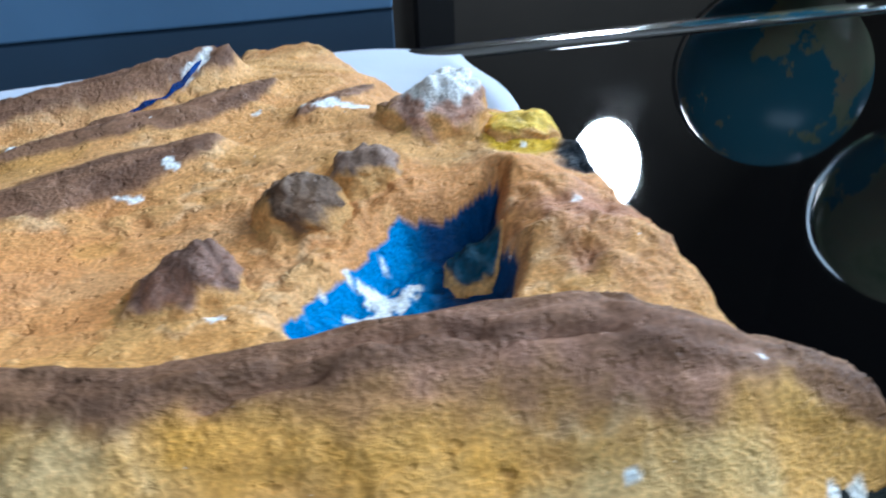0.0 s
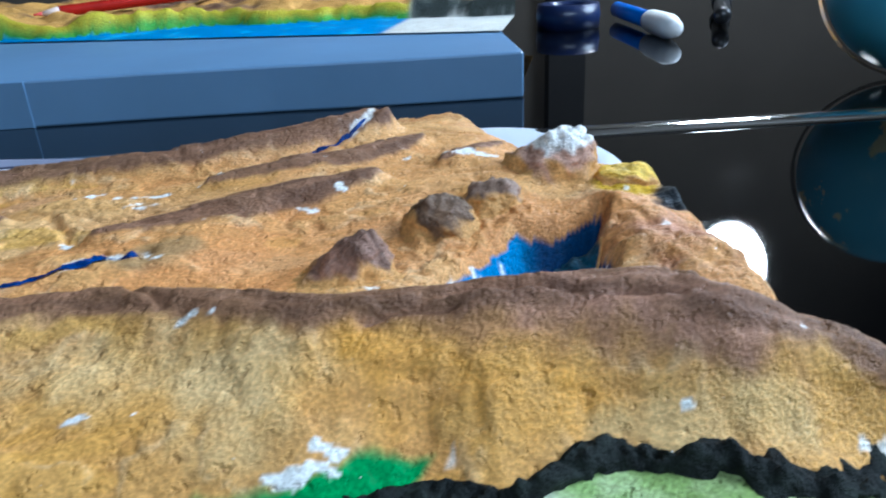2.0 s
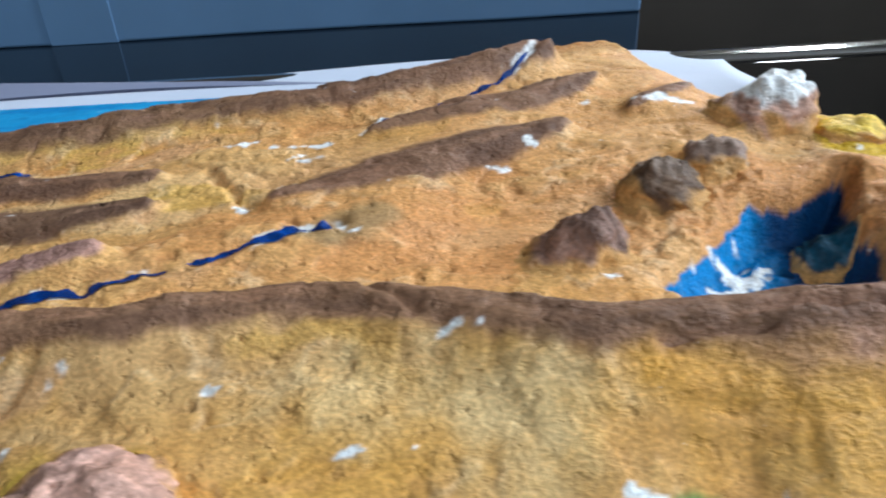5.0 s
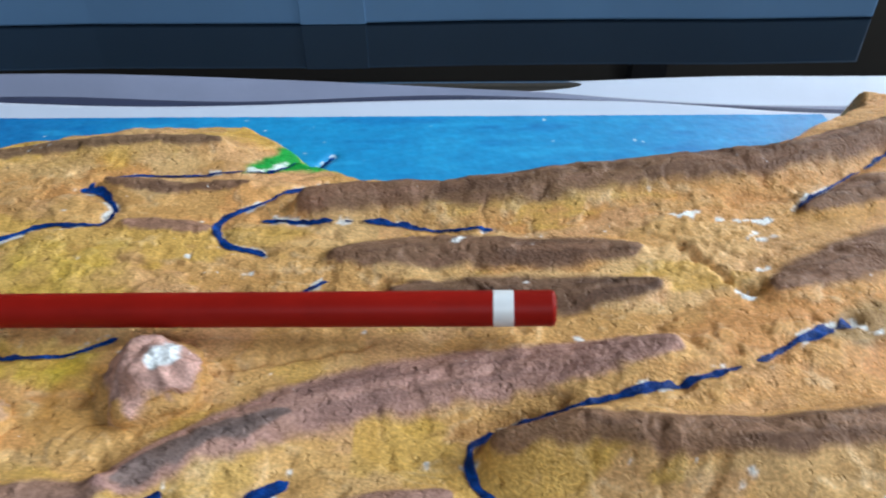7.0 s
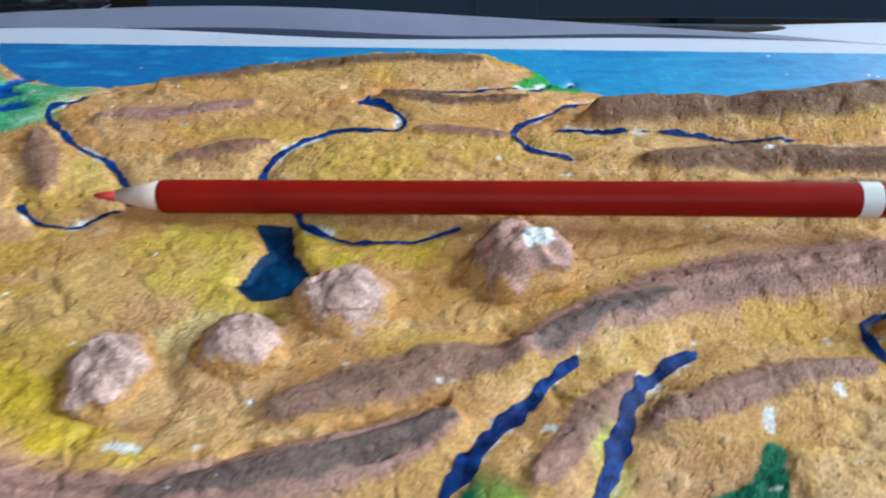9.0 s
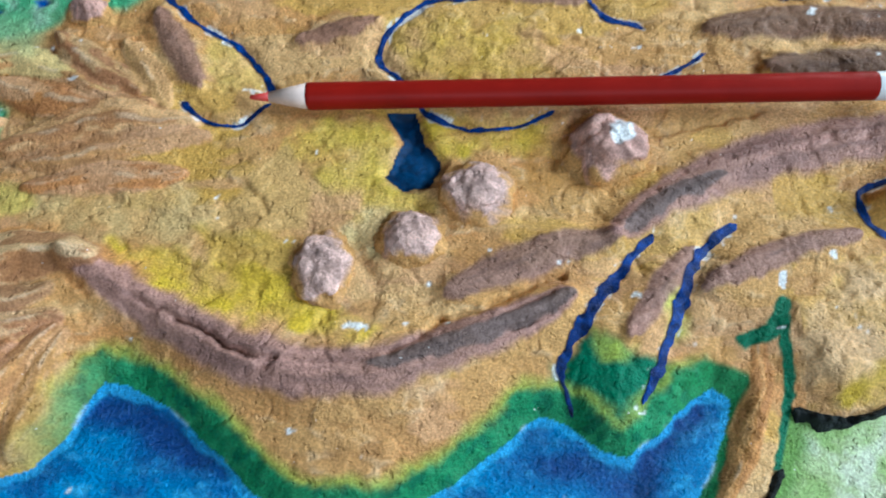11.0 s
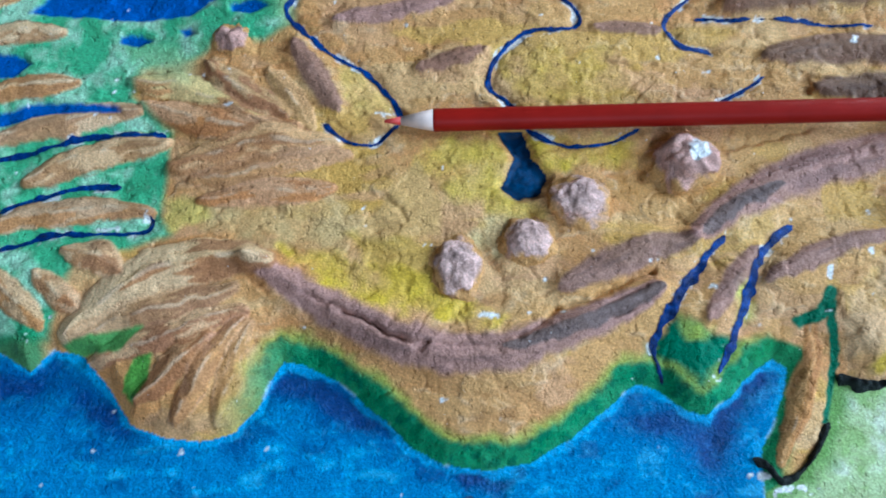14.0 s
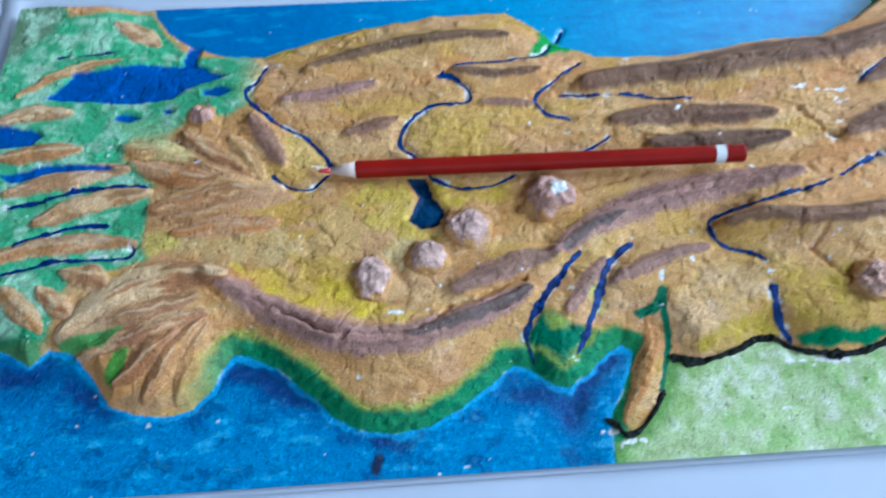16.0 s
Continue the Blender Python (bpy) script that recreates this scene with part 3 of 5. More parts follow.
def strokes(x, y, long, wide, k):
    """Long narrow marks that follow the lie of the ranges: level in the west, rising eastward."""
    out = 0
    for angle, share in ((-4, step(300, 200, x)), (14, step(200, 300, x))):
        c, s = math.cos(radians(angle)), math.sin(radians(angle))
        u, v = x * c + y * s, y * c - x * s + 2.5 * value_noise(x / 22, y / 22, k + 1)
        out = out + share * (value_noise(u / long, v / wide, k) + 0.5 * value_noise(u / (0.45 * long), v / (0.45 * wide), k + 2))
    return out


def slabs(x, y):
    """Thin knife-laid layers of plaster: how far each place is covered, and their torn edges."""
    cover, edge = 0, 0
    for wide, size, k, level in ((2.0, 13, 3, 0.1), (1.6, 8, 1, 0.16), (2.6, 20, 6, 0.02)):
        v = fbm(x / wide, y + 0.12 * x, size, k) + 0.1 * fbm(x, y, 2.5, k + 2, 2) - level
        cover = cover + step(0, 0.05, v)
        edge = np.maximum(edge, np.exp(-(((v - 0.04) / 0.03) ** 2)))
    return cover, edge


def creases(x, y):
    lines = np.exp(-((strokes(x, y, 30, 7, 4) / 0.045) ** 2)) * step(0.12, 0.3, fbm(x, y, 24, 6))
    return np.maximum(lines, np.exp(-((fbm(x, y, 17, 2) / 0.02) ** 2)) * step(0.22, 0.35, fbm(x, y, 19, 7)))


def base_height(x, y):
    """The height of the modelled ground in millimetres, with the signed distances to the coasts, the border and the eastern edge."""
    wx, wy = x + 1.4 * fbm(x, y, 11, 1), y + 1.4 * fbm(x, y, 11, 4)
    sea, north = -inside(wx, wy, SEA_POLY), -inside(wx, wy, NORTH_POLY)
    border, east = -inside(x, y, PLAIN_POLY), inside(wx, wy, LAND_POLY)
    coast = np.minimum(sea, north)
    land = 6.5 + 5.0 * step(3, 28, coast) + 5.5 * step(300, 372, x) + 3 * step(100, 150, y) * step(150, 220, x) * step(480, 462, x)
    land -= 4.5 * step(120, 60, x) * step(60, 110, y)
    land += 2.0 * step(120, 150, y) * step(380, 420, x) * step(478, 455, x)
    land += 4.0 * step(316, 346, x) * step(420, 396, x) * np.exp(-(((y - 96 - 0.28 * (x - 320)) / 11) ** 2))
    h = np.where(coast < 0, 3.0, 3.0 + (land - 3.0) * step(-0.5, 7, coast))
    flat = 4.5 + 6.5 * step(330, 470, x)
    h = flat + (h - flat) * step(-0.5, 14, border)
    return h, sea, north, border, east, wx, wy


def shaped(x, y):
    h, sea, north, border, east, wx, wy = base_height(x, y)
    land = step(0, 5, np.minimum(sea, north)) * step(-1, 3, border)
    bumps, leaves = np.zeros(x.shape), np.zeros(x.shape)
    for line, w, top, _, _ in RIDGES:
        x0, x1 = min(p[0] for p in line) - 4 * w, max(p[0] for p in line) + 4 * w
        y0, y1 = min(p[1] for p in line) - 4 * w, max(p[1] for p in line) + 4 * w
        near = (x > x0) & (x < x1) & (y > y0) & (y < y1)
        d, s = to_line(0.65 * x[near] + 0.35 * wx[near], 0.65 * y[near] + 0.35 * wy[near], line)
        d = d * (1 + 0.05 * fbm(x[near], y[near], 22, 2)) / (0.35 + 0.65 * np.sqrt(np.clip(np.sin(np.pi * s), 0, 1)))
        run = s * sum(math.hypot(q[0] - p[0], q[1] - p[1]) for p, q in zip(line, line[1:]))
        streak = value_noise(run / 17, d / 1.7 + 40, 3) + 0.5 * value_noise(run / 7, d / 0.9 + 11, 5)
        bumps[near] += (1.0 if top > 6.5 else 0.8) * top * np.exp(-((d / w) ** 2)) * (0.97 + 0.12 * fbm(x[near], y[near], 26, 3) + 0.09 * streak)
        torn = np.exp(-(((d - 0.35 * w - 3.0 * value_noise(run / 24, run * 0 + 5, 6)) / 0.55) ** 2)) * step(-0.05, 0.12, value_noise(run / 16, d / 9 + 3, 2))
        bumps[near] -= 0.22 * top * torn
    for line, w, top, _, _ in LEAVES:
        x0, x1 = min(p[0] for p in line) - 2 * w, max(p[0] for p in line) + 2 * w
        y0, y1 = min(p[1] for p in line) - 2 * w, max(p[1] for p in line) + 2 * w
        near = (x > x0) & (x < x1) & (y > y0) & (y < y1)
        lx, ly = x[near] + 1.6 * fbm(x[near], y[near], 9, 1), y[near] + 2.2 * fbm(x[near], y[near], 9, 4)
        d, s = to_line(lx, ly, line)
        u = np.clip(d / (w * (0.12 + 0.88 * np.sqrt(np.clip(np.sin(np.pi * (0.03 + 0.94 * s)), 0, 1)))), 0, 1)
        facet = 0.5 * value_noise(s * 3.1 + w, u * 1.4 + top, 4) + 0.3 * value_noise(s * 9 + top, u * 2.5 + w, 6)
        leaves[near] = np.maximum(leaves[near], top * (0.36 * (1 - u) + 0.22 * (1 - u**5)) * (1 + 0.5 * facet))
    h = h + bumps + leaves
    for line, w in DEEPS:
        d, _ = to_line(wx, wy, line)
        h -= 1.1 * np.exp(-((d / w) ** 2)) * step(1, -2, sea)
    # the long southern flank of the eastern range
    h += 3.0 * np.exp(-(((y - 75) / 14) ** 2)) * step(350, 395, x) * step(500, 480, x)
    # eastern hills, the basin of the eastern lake
    for cx, cy, r, top in ((489, 117, 11, 4), (483, 127, 8, 4.5), (493, 98, 10, 3.5), (485, 107, 7, 2.5), (492, 142, 8, 2), (478, 153, 15, 4), (501, 132, 5, 3), (466, 128, 9, 2.5), (450, 122, 10, 1.5), (431, 106, 10, 1)):
        h += top * np.exp(-(((x - cx) ** 2 + (y - cy) ** 2) / r**2))
    d = inside(wx, wy, EAST_LAKE)
    h = np.where(d > -5, h + (9.5 + 1.6 * fbm(x, y, 6, 5) - h) * step(-4, 1.5, d), h)
    d = inside(wx, wy, LAKE)
    h -= 3.5 * step(-3, 1.5, d)
    for blue in BLUES:
        h -= 1.5 * step(-1.5, 1.5, inside(wx, wy, blue))
    for line, w, deep in CRACKS:
        d, _ = to_line(x + 1.5 * fbm(x, y, 4, 6), y + 1.5 * fbm(x, y, 4, 7), line)
        h -= deep * np.exp(-((d / w) ** 2))
    rough = (0.22 + 0.78 * land) * (0.1 + 0.9 * step(-2, 1, north))
    strata = step(415, 450, x) * step(58, 68, y) * step(92, 80, y)
    h += strata * (1.6 * np.abs(value_noise(x / 19 + 3, y / 2.6 + 0.12 * x / 2.6, 4)) + 0.8 * value_noise(x / 9, y / 1.3, 6))
    rug = np.exp(-(((x - 492) / 16) ** 2 + ((y - 108) / 28) ** 2))
    h += rug * (3.0 * np.abs(fbm(x, y, 12, 3)) + 1.2 * np.abs(fbm(x, y, 5, 6)))
    clods = np.exp(-(((x - 455) / 26) ** 2 + ((y - 117) / 17) ** 2)) + 0.7 * np.exp(-(((x - 369) / 12) ** 2 + ((y - 140) / 16) ** 2))
    h += clods * (2.4 * np.maximum(0, fbm(x, y, 2.3, 7, 2)) + 1.6 * np.maximum(0, fbm(x, y, 6, 1)))
    pits = np.maximum(0, fbm(x, y, 4.5, 6, 2) - 0.34)
    still = 1 - 0.75 * step(0.3, 1.5, leaves)
    h += rough * still * (0.8 * fbm(x, y, 26, 0) + 0.16 * fbm(x, y, 8, 3) + 0.16 * fbm(x, y, 3, 5, 2) - 1.8 * pits + 0.45 * np.abs(fbm(x + 50, y, 15, 6)) + 0.5 * strokes(x, y, 34, 5, 2)) + 0.13 * fbm(x, y, 1.5, 2, 2)
    cover, _ = slabs(x, y)
    h += land * still * (0.4 * cover - 0.5 * creases(x, y))
    # grooves that the rivers run in
    for line, w, _ in RIVERS:
        d, _ = to_line(x, y, line)
        h -= 1.1 * np.exp(-((d / (0.9 * w + 0.3)) ** 2)) * (d < 8)
    h -= 5.5 * step(480, 510, x) * step(92, 64, y) * step(40, 56, y)
    h -= 3.0 * np.exp(-(((x - 474) / 18) ** 2 + ((y - 200) / 14) ** 2))
    fall = step(0.2, 4.5, east)
    return np.maximum(h, 1.2) * fall + 0.2 * (1 - fall), sea, north, border, east, wx, wy


# rivers: line, width, share of it that shows
RIVERS = [
    ([(126.4, 193.1), (123, 181), (118.7, 171.9), (130.5, 157.5), (145.5, 146.6), (154.4, 135.3), (157.8, 127.7)], 2.2, 1.0), ([(156.7, 126.7), (148.9, 119.2), (139.3, 120.3), (131.8, 127)], 1.8, 1.0),
    ([(205.5, 176.9), (212.5, 174.8), (219.4, 166.1), (217.3, 159.5), (201.2, 158.2), (191.6, 149.6), (186.9, 139.5), (194.8, 129.8), (201.7, 120.1), (213.2, 115.4), (225.2, 116.3), (235.8, 120.3)], 2.0, 1.0),
    ([(206.5, 176.9), (213.1, 181.9), (228.6, 183.8), (239.5, 184.3), (255.3, 187.8), (270.3, 212.1)], 1.6, 0.9), ([(274.1, 183.7), (261.2, 172), (249.2, 160.9), (252.1, 151.2), (263, 147.1)], 1.9, 1.0),
    ([(259.1, 161.3), (273.9, 159.8), (291.7, 159.2), (305.4, 156.2), (319.2, 154.7)], 1.9, 0.92), ([(263.3, 128.8), (272.8, 133.4), (279.8, 137.9)], 1.8, 1.0),
    ([(390.7, 116.9), (380, 112.3), (367.4, 106.1), (352.2, 101.4)], 2.1, 0.88), ([(352.2, 101.4), (332.1, 97.3), (315.3, 94.2), (311.9, 89.1), (315.3, 81.5), (325.7, 76.4), (330.2, 72.3)], 2.1, 1.0), ([(329.3, 62.2), (330.3, 49.5), (334.8, 40.3)], 3.4, 1.0),
    ([(257.5, 82.1), (246.4, 70.5), (235.6, 56.8), (232, 48.7), (234.4, 38)], 3.0, 1.0), ([(279.5, 85.1), (267.5, 75.4), (261.4, 60.7), (254.2, 46.5), (250.5, 40)], 3.0, 1.0),
    ([(393.1, 155.6), (402.6, 162.9), (417.8, 173.2), (429.1, 182.6), (436.6, 190.8)], 1.25, 0.88), ([(21.1, 120.2), (32.7, 122.9), (44.3, 126.7), (60.9, 128.4), (78.4, 127)], 2.6, 1.0), ([(27.6, 100.8), (38.3, 105.6), (49.8, 108.9), (64.9, 109.5)], 2.4, 1.0),
    ([(15.4, 82.8), (23.9, 86.2), (36.6, 89.9), (47.7, 92.7), (74.2, 92.6), (76.4, 97.6)], 2.2, 1.0), ([(25.6, 204.2), (37, 205.5), (53.5, 207.1)], 1.6, 0.9),
]
GREEN_MARKS = [([(276.9, 54.6), (283.4, 56.6), (286.9, 62.7)], 3.6), ([(286.4, 58.6), (286.4, 51.5), (286.9, 42.3), (280.3, 25.1)], 2.8)]

XS = np.arange(2.5, 517, 0.5)
YS = np.concatenate([np.arange(-0.6, 150, 0.48), np.arange(150, 238.5, 0.65)])
GX, GY = np.meshgrid(XS, YS, indexing="ij")
GH, SEA_D, NORTH_D, BORDER_D, EAST_D, WX, WY = shaped(GX, GY)


def ground(x, y):
    """The relief's height at places in millimetres, between the points of its net."""
    i = np.clip(np.searchsorted(XS, x) - 1, 0, len(XS) - 2)
    j = np.clip(np.searchsorted(YS, y) - 1, 0, len(YS) - 2)
    u, v = np.clip((x - XS[i]) / (XS[i + 1] - XS[i]), 0, 1), np.clip((y - YS[j]) / (YS[j + 1] - YS[j]), 0, 1)
    return (GH[i, j] * (1 - u) + GH[i + 1, j] * u) * (1 - v) + (GH[i, j + 1] * (1 - u) + GH[i + 1, j + 1] * u) * v


def coat(col, mask, colour):
    mask = np.clip(mask, 0, 1)[..., None]
    return col * (1 - mask) + np.array(colour) * mask


def painted():
    x, y = GX, GY
    n1, n2, n3 = fbm(x, y, 30, 1), fbm(x, y, 6, 4), fbm(x, y, 2.2, 6, 2)
    px, py = x + 1.3 * n2 + 0.6 * n3, y + 1.3 * fbm(x, y, 6, 2) + 0.6 * fbm(x, y, 2.2, 3, 2)
    col = np.empty(x.shape + (3,))
    col[:] = (0.58, 0.315, 0.1)

    def brushed(wide, size, k, lo, hi):
        """A coat laid on with broad strokes along the ranges."""
        lean = np.where(x > 290, 0.16, -0.05)
        return step(lo, hi, fbm(px / wide, py - lean * px, size, k) + 0.16 * value_noise(px / 16, py / 1.6, k + 2) + 0.1 * n3)

    col = coat(col, 0.75 * brushed(1.8, 26, 1, 0.02, 0.16), (0.6, 0.275, 0.085))
    col = coat(col, 0.75 * brushed(2.0, 19, 5, 0.1, 0.22), (0.66, 0.42, 0.18))
    col = coat(col, 0.7 * brushed(1.6, 22, 3, 0.12, 0.26), (0.5, 0.255, 0.085))
    col = coat(col, 0.7 * brushed(2.2, 15, 0, 0.14, 0.26), (0.6, 0.36, 0.06))
    col = coat(col, 0.7 * brushed(2.4, 12, 6, 0.16, 0.3), (0.6, 0.33, 0.15))
    east = step(340, 420, x) * step(70, 96, y)
    col = coat(col, 0.7 * east, (0.58, 0.255, 0.08))
    col = coat(col, 0.6 * east * brushed(2.0, 16, 4, 0.05, 0.25), (0.62, 0.34, 0.14))
    flank = step(318, 345, x) * step(84, 74, y)
    col = coat(col, 0.75 * flank * step(-0.4, 0.2, fbm(x / 2, y, 16, 3)), (0.62, 0.31, 0.07))
    cover, edge = slabs(x, y)
    col = coat(col, 0.2 * np.clip(cover, 0, 2), (0.66, 0.4, 0.14))
    col = coat(col, 0.3 * edge * step(-0.1, 0.3, n2), (0.72, 0.56, 0.34))
    # the cut creases get a darker colour, as the shade inside them
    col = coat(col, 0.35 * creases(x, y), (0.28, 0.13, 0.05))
    for outline, colour, soft, share in FIELDS:
        col = coat(col, share * step(-soft, soft, inside(px, py, outline) + 1.5 * n2 * soft) * (1.0 if soft <= 1.6 else 0.82 + 0.9 * n2), colour)
    for line, w, _, colour, share in RIDGES:
        if share:
            d, s = to_line(px, py, line)
            d = d / (0.3 + 0.7 * np.sqrt(np.clip(np.sin(np.pi * s), 0, 1)))
            col = coat(col, 0.9 * step(w * share * 1.2, w * share * 0.75, d + 0.6 * n3 + 1.0 * n2), np.array(colour))
            run = s * sum(math.hypot(q[0] - p[0], q[1] - p[1]) for p, q in zip(line, line[1:]))
            along = value_noise(run / 24, d / 2.4 + 40, 3) + 0.5 * value_noise(run / 9, d / 1.1 + 9, 5) + 0.3 * n2
            col = coat(col, 0.6 * step(w * share, w * share * 0.5, d) * step(0.02, 0.35, along), np.array(colour) * 0.62)
            col = coat(col, 0.45 * step(w * share, w * share * 0.5, d) * step(0.05, 0.4, -along), np.array(colour) * 1.4 + (0.05, 0.03, 0.02))
    leaf_paint = []
    for line, w, _, south_side, north_side in LEAVES:
        d, s = to_line(x + 1.6 * fbm(x, y, 9, 1), y + 2.2 * fbm(x, y, 9, 4), line)
        u = d / (w * (0.12 + 0.88 * np.sqrt(np.clip(np.sin(np.pi * (0.03 + 0.94 * s)), 0, 1))))
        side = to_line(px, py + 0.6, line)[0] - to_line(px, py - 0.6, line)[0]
        leaf_paint.append((u, s, side, south_side, north_side))

    def paint_leaves(col, some):
        for n in some:
            u, s, side, south_side, north_side = leaf_paint[n]
            body = step(1.02, 0.88, u + 0.12 * n3)
            # side colours hold brush paint and the faces' lit and shaded tone
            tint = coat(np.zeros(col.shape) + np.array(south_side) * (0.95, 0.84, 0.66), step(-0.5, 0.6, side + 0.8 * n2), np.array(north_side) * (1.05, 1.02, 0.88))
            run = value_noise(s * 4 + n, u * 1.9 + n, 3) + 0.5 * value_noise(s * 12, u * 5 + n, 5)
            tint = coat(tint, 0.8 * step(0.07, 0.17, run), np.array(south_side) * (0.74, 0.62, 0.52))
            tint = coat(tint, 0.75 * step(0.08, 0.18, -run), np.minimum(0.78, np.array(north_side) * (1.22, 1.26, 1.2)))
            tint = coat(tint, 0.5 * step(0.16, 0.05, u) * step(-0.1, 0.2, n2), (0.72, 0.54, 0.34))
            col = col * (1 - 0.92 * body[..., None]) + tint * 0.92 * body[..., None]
            # outline darkened for the shade between neighbouring leaves
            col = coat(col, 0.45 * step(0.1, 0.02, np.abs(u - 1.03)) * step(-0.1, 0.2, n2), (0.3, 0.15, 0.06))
        return col

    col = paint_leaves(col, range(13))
    col = np.clip(col * (0.995, 0.985, 1.02), 0, 0.85)
    # shore: green belt, yellowish rim inland
    shore = np.minimum(SEA_D, 99)
    belt = step(95, 125, x) * step(272, 258, x)
    col = coat(col, 0.85 * belt * step(10.5, 6.5, shore + 2.5 * n2), LIME)
    col = coat(col, belt * step(7.5, 5.0, shore + 2.5 * n2), (0.02, 0.2, 0.075))
    col = coat(col, step(256, 262, x) * step(7, 5, shore + 1.5 * n2) * step(60, 50, y), (0.03, 0.22, 0.07))
    col = coat(col, step(95, 110, x) * step(5, 2.5, NORTH_D + 2 * n2) * step(420, 380, x), (0.5, 0.36, 0.03))
    col = coat(col, step(215, 235, x) * step(2.5, 1, NORTH_D + 1.5 * n2), (0.06, 0.3, 0.04))
    mottle = belt * step(9, 5.0, shore + 2.5 * n2)
    col = coat(col, 0.45 * mottle * step(0.05, 0.3, n3 + 0.5 * n2), (0.05, 0.3, 0.12))
    col = coat(col, 0.6 * mottle * step(0.08, 0.3, -n3 + 0.5 * n2), (0.006, 0.11, 0.06))
    west = step(130, 110, x)
    for outline, colour, soft, share in GREENS:
        d = inside(px, py, outline)
        col = coat(col, share * step(-soft, soft, d) * west, np.array(colour))
    col = coat(col, west * step(-0.2, 0.5, n2) * 0.8 * step(0, 4, inside(px, py, GREENS[0][0])), (0.42, 0.64, 0.44))
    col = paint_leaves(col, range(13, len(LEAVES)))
    for outline, colour, soft, share in GREENS[3:5]:
        col = coat(col, share * step(-soft, soft, inside(px, py, outline)), np.array(colour))
    for blue in BLUES:
        col = coat(col, step(-0.8, 0.8, inside(px, py, blue)), (0.004, 0.085, 0.36))
    for line, w in GREEN_MARKS:
        d, _ = to_line(px, py, line)
        col = coat(col, step(w * 0.6, w * 0.4, d), (0.006, 0.13, 0.06))
    # light green plain beyond the black border
    plain_col = np.empty(col.shape)
    plain_col[:] = PALE_GREEN
    plain_col = coat(plain_col, 0.8 * step(0.0, 0.45, n2 + 0.4 * n3), (0.28, 0.45, 0.13))
    plain_col = coat(plain_col, 0.8 * step(0.05, 0.5, -n2 + 0.4 * n1), (0.66, 0.72, 0.55))
    plain_col = coat(plain_col, step(8, 2, -BORDER_D + 4 * n2) * step(300, 285, x), (0.16, 0.32, 0.07))
    plain_col = coat(plain_col, 0.75 * step(455, 490, x + 6 * n2), (0.17, 0.25, 0.05))
    out = step(0.4, -0.4, BORDER_D)[..., None]
    col = col * (1 - out) + plain_col * out
    # southern sea: sponged blue, darker troughs off the shore, pale rim
    sea_col = np.empty(col.shape)
    sea_col[:] = SEA
    sea_col = coat(sea_col, 0.8 * step(0.05, 0.55, fbm(x / 2.4 + y / 9, y, 3.2, 6) + 0.5 * n3 + 0.3 * n1), PALE_SEA)
    sea_col = coat(sea_col, 0.6 * step(0.05, 0.5, fbm(x / 1.8, y, 5, 2) + 0.5 * n3), DEEP)
    for line, w in DEEPS:
        d, _ = to_line(px, py, line)
        sea_col = coat(sea_col, np.exp(-((d / (1.25 * w)) ** 2)) * (0.9 + 0.5 * n2), DEEP)
        sea_col = coat(sea_col, 0.4 * np.exp(-(((d + 2 * n3) / (3 * w)) ** 2)) * step(-0.3, 0.2, n2) * step(0.7, 1.3, d / w), (0.003, 0.12, 0.36))
    sea_col = coat(sea_col, 0.7 * step(0, 1, step(2.6, 0.8, -SEA_D + 2.5 * n2)), (0.05, 0.4, 0.76))
    col = np.where((SEA_D < 0)[..., None], sea_col, col)
    # northern sea: even blue, deeper in the west
    north_col = np.empty(col.shape)
    north_col[:] = (0.02, 0.27, 0.54)
    north_col = coat(north_col, 0.85 * step(260, 110, x), (0.01, 0.12, 0.36))
    north_col = coat(north_col, 0.4 * step(0.1, 0.5, fbm(x / 4, y, 4, 3)), (0.05, 0.4, 0.68))
    north_col = coat(north_col, 0.5 * step(0.1, 0.5, fbm(x / 4, y, 5, 5)), (0.006, 0.15, 0.42))
    col = np.where((NORTH_D < 0)[..., None], north_col, col)
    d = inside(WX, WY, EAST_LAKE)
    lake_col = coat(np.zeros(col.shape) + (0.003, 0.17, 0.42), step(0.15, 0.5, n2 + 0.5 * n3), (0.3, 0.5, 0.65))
    # eastern part coloured darker, in place of the hill's shadow on it
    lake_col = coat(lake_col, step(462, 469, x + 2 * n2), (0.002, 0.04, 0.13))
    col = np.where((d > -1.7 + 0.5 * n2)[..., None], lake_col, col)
    d, _ = to_line(px, py, [(172.5, 4), (173.5, 6.5)])
    col = coat(col, step(2.6, 1.8, d), (0.003, 0.02, 0.08))
    # bare plaster where the paint was missed
    for cx, cy, rx, ry in WHITES:
        d = np.hypot((px - cx) / rx, (py - cy) / ry)
        col = coat(col, step(0.7, 0.5, d + 1.8 * n3 + 1.4 * n2), WHITE)
    col = coat(col, 0.9 * step(0.62, 0.7, fbm(x, y, 5, 7) + 0.25 * n3 + 0.14 * step(3, 0, np.abs(NORTH_D - 1))), WHITE)
    for line, w, _ in RIVERS:
        d, _ = to_line(px, py, line)
        col = coat(col, 0.85 * step(0.5 * w + 0.55, 0.5 * w + 0.2, d) * step(0.12, 0.3, n2 + 0.7 * n3), (0.72, 0.72, 0.7))
    rim = step(1.0, 0.3, np.abs(SEA_D) + 0.8 * n2) * step(0.0, 0.2, fbm(x, y, 8, 3) + 0.3 * n3)
    col = coat(col, 0.5 * rim * step(0.05, 0.3, n2), (0.5, 0.66, 0.76))
    edge = step(2.2, 0.8, EAST_D)
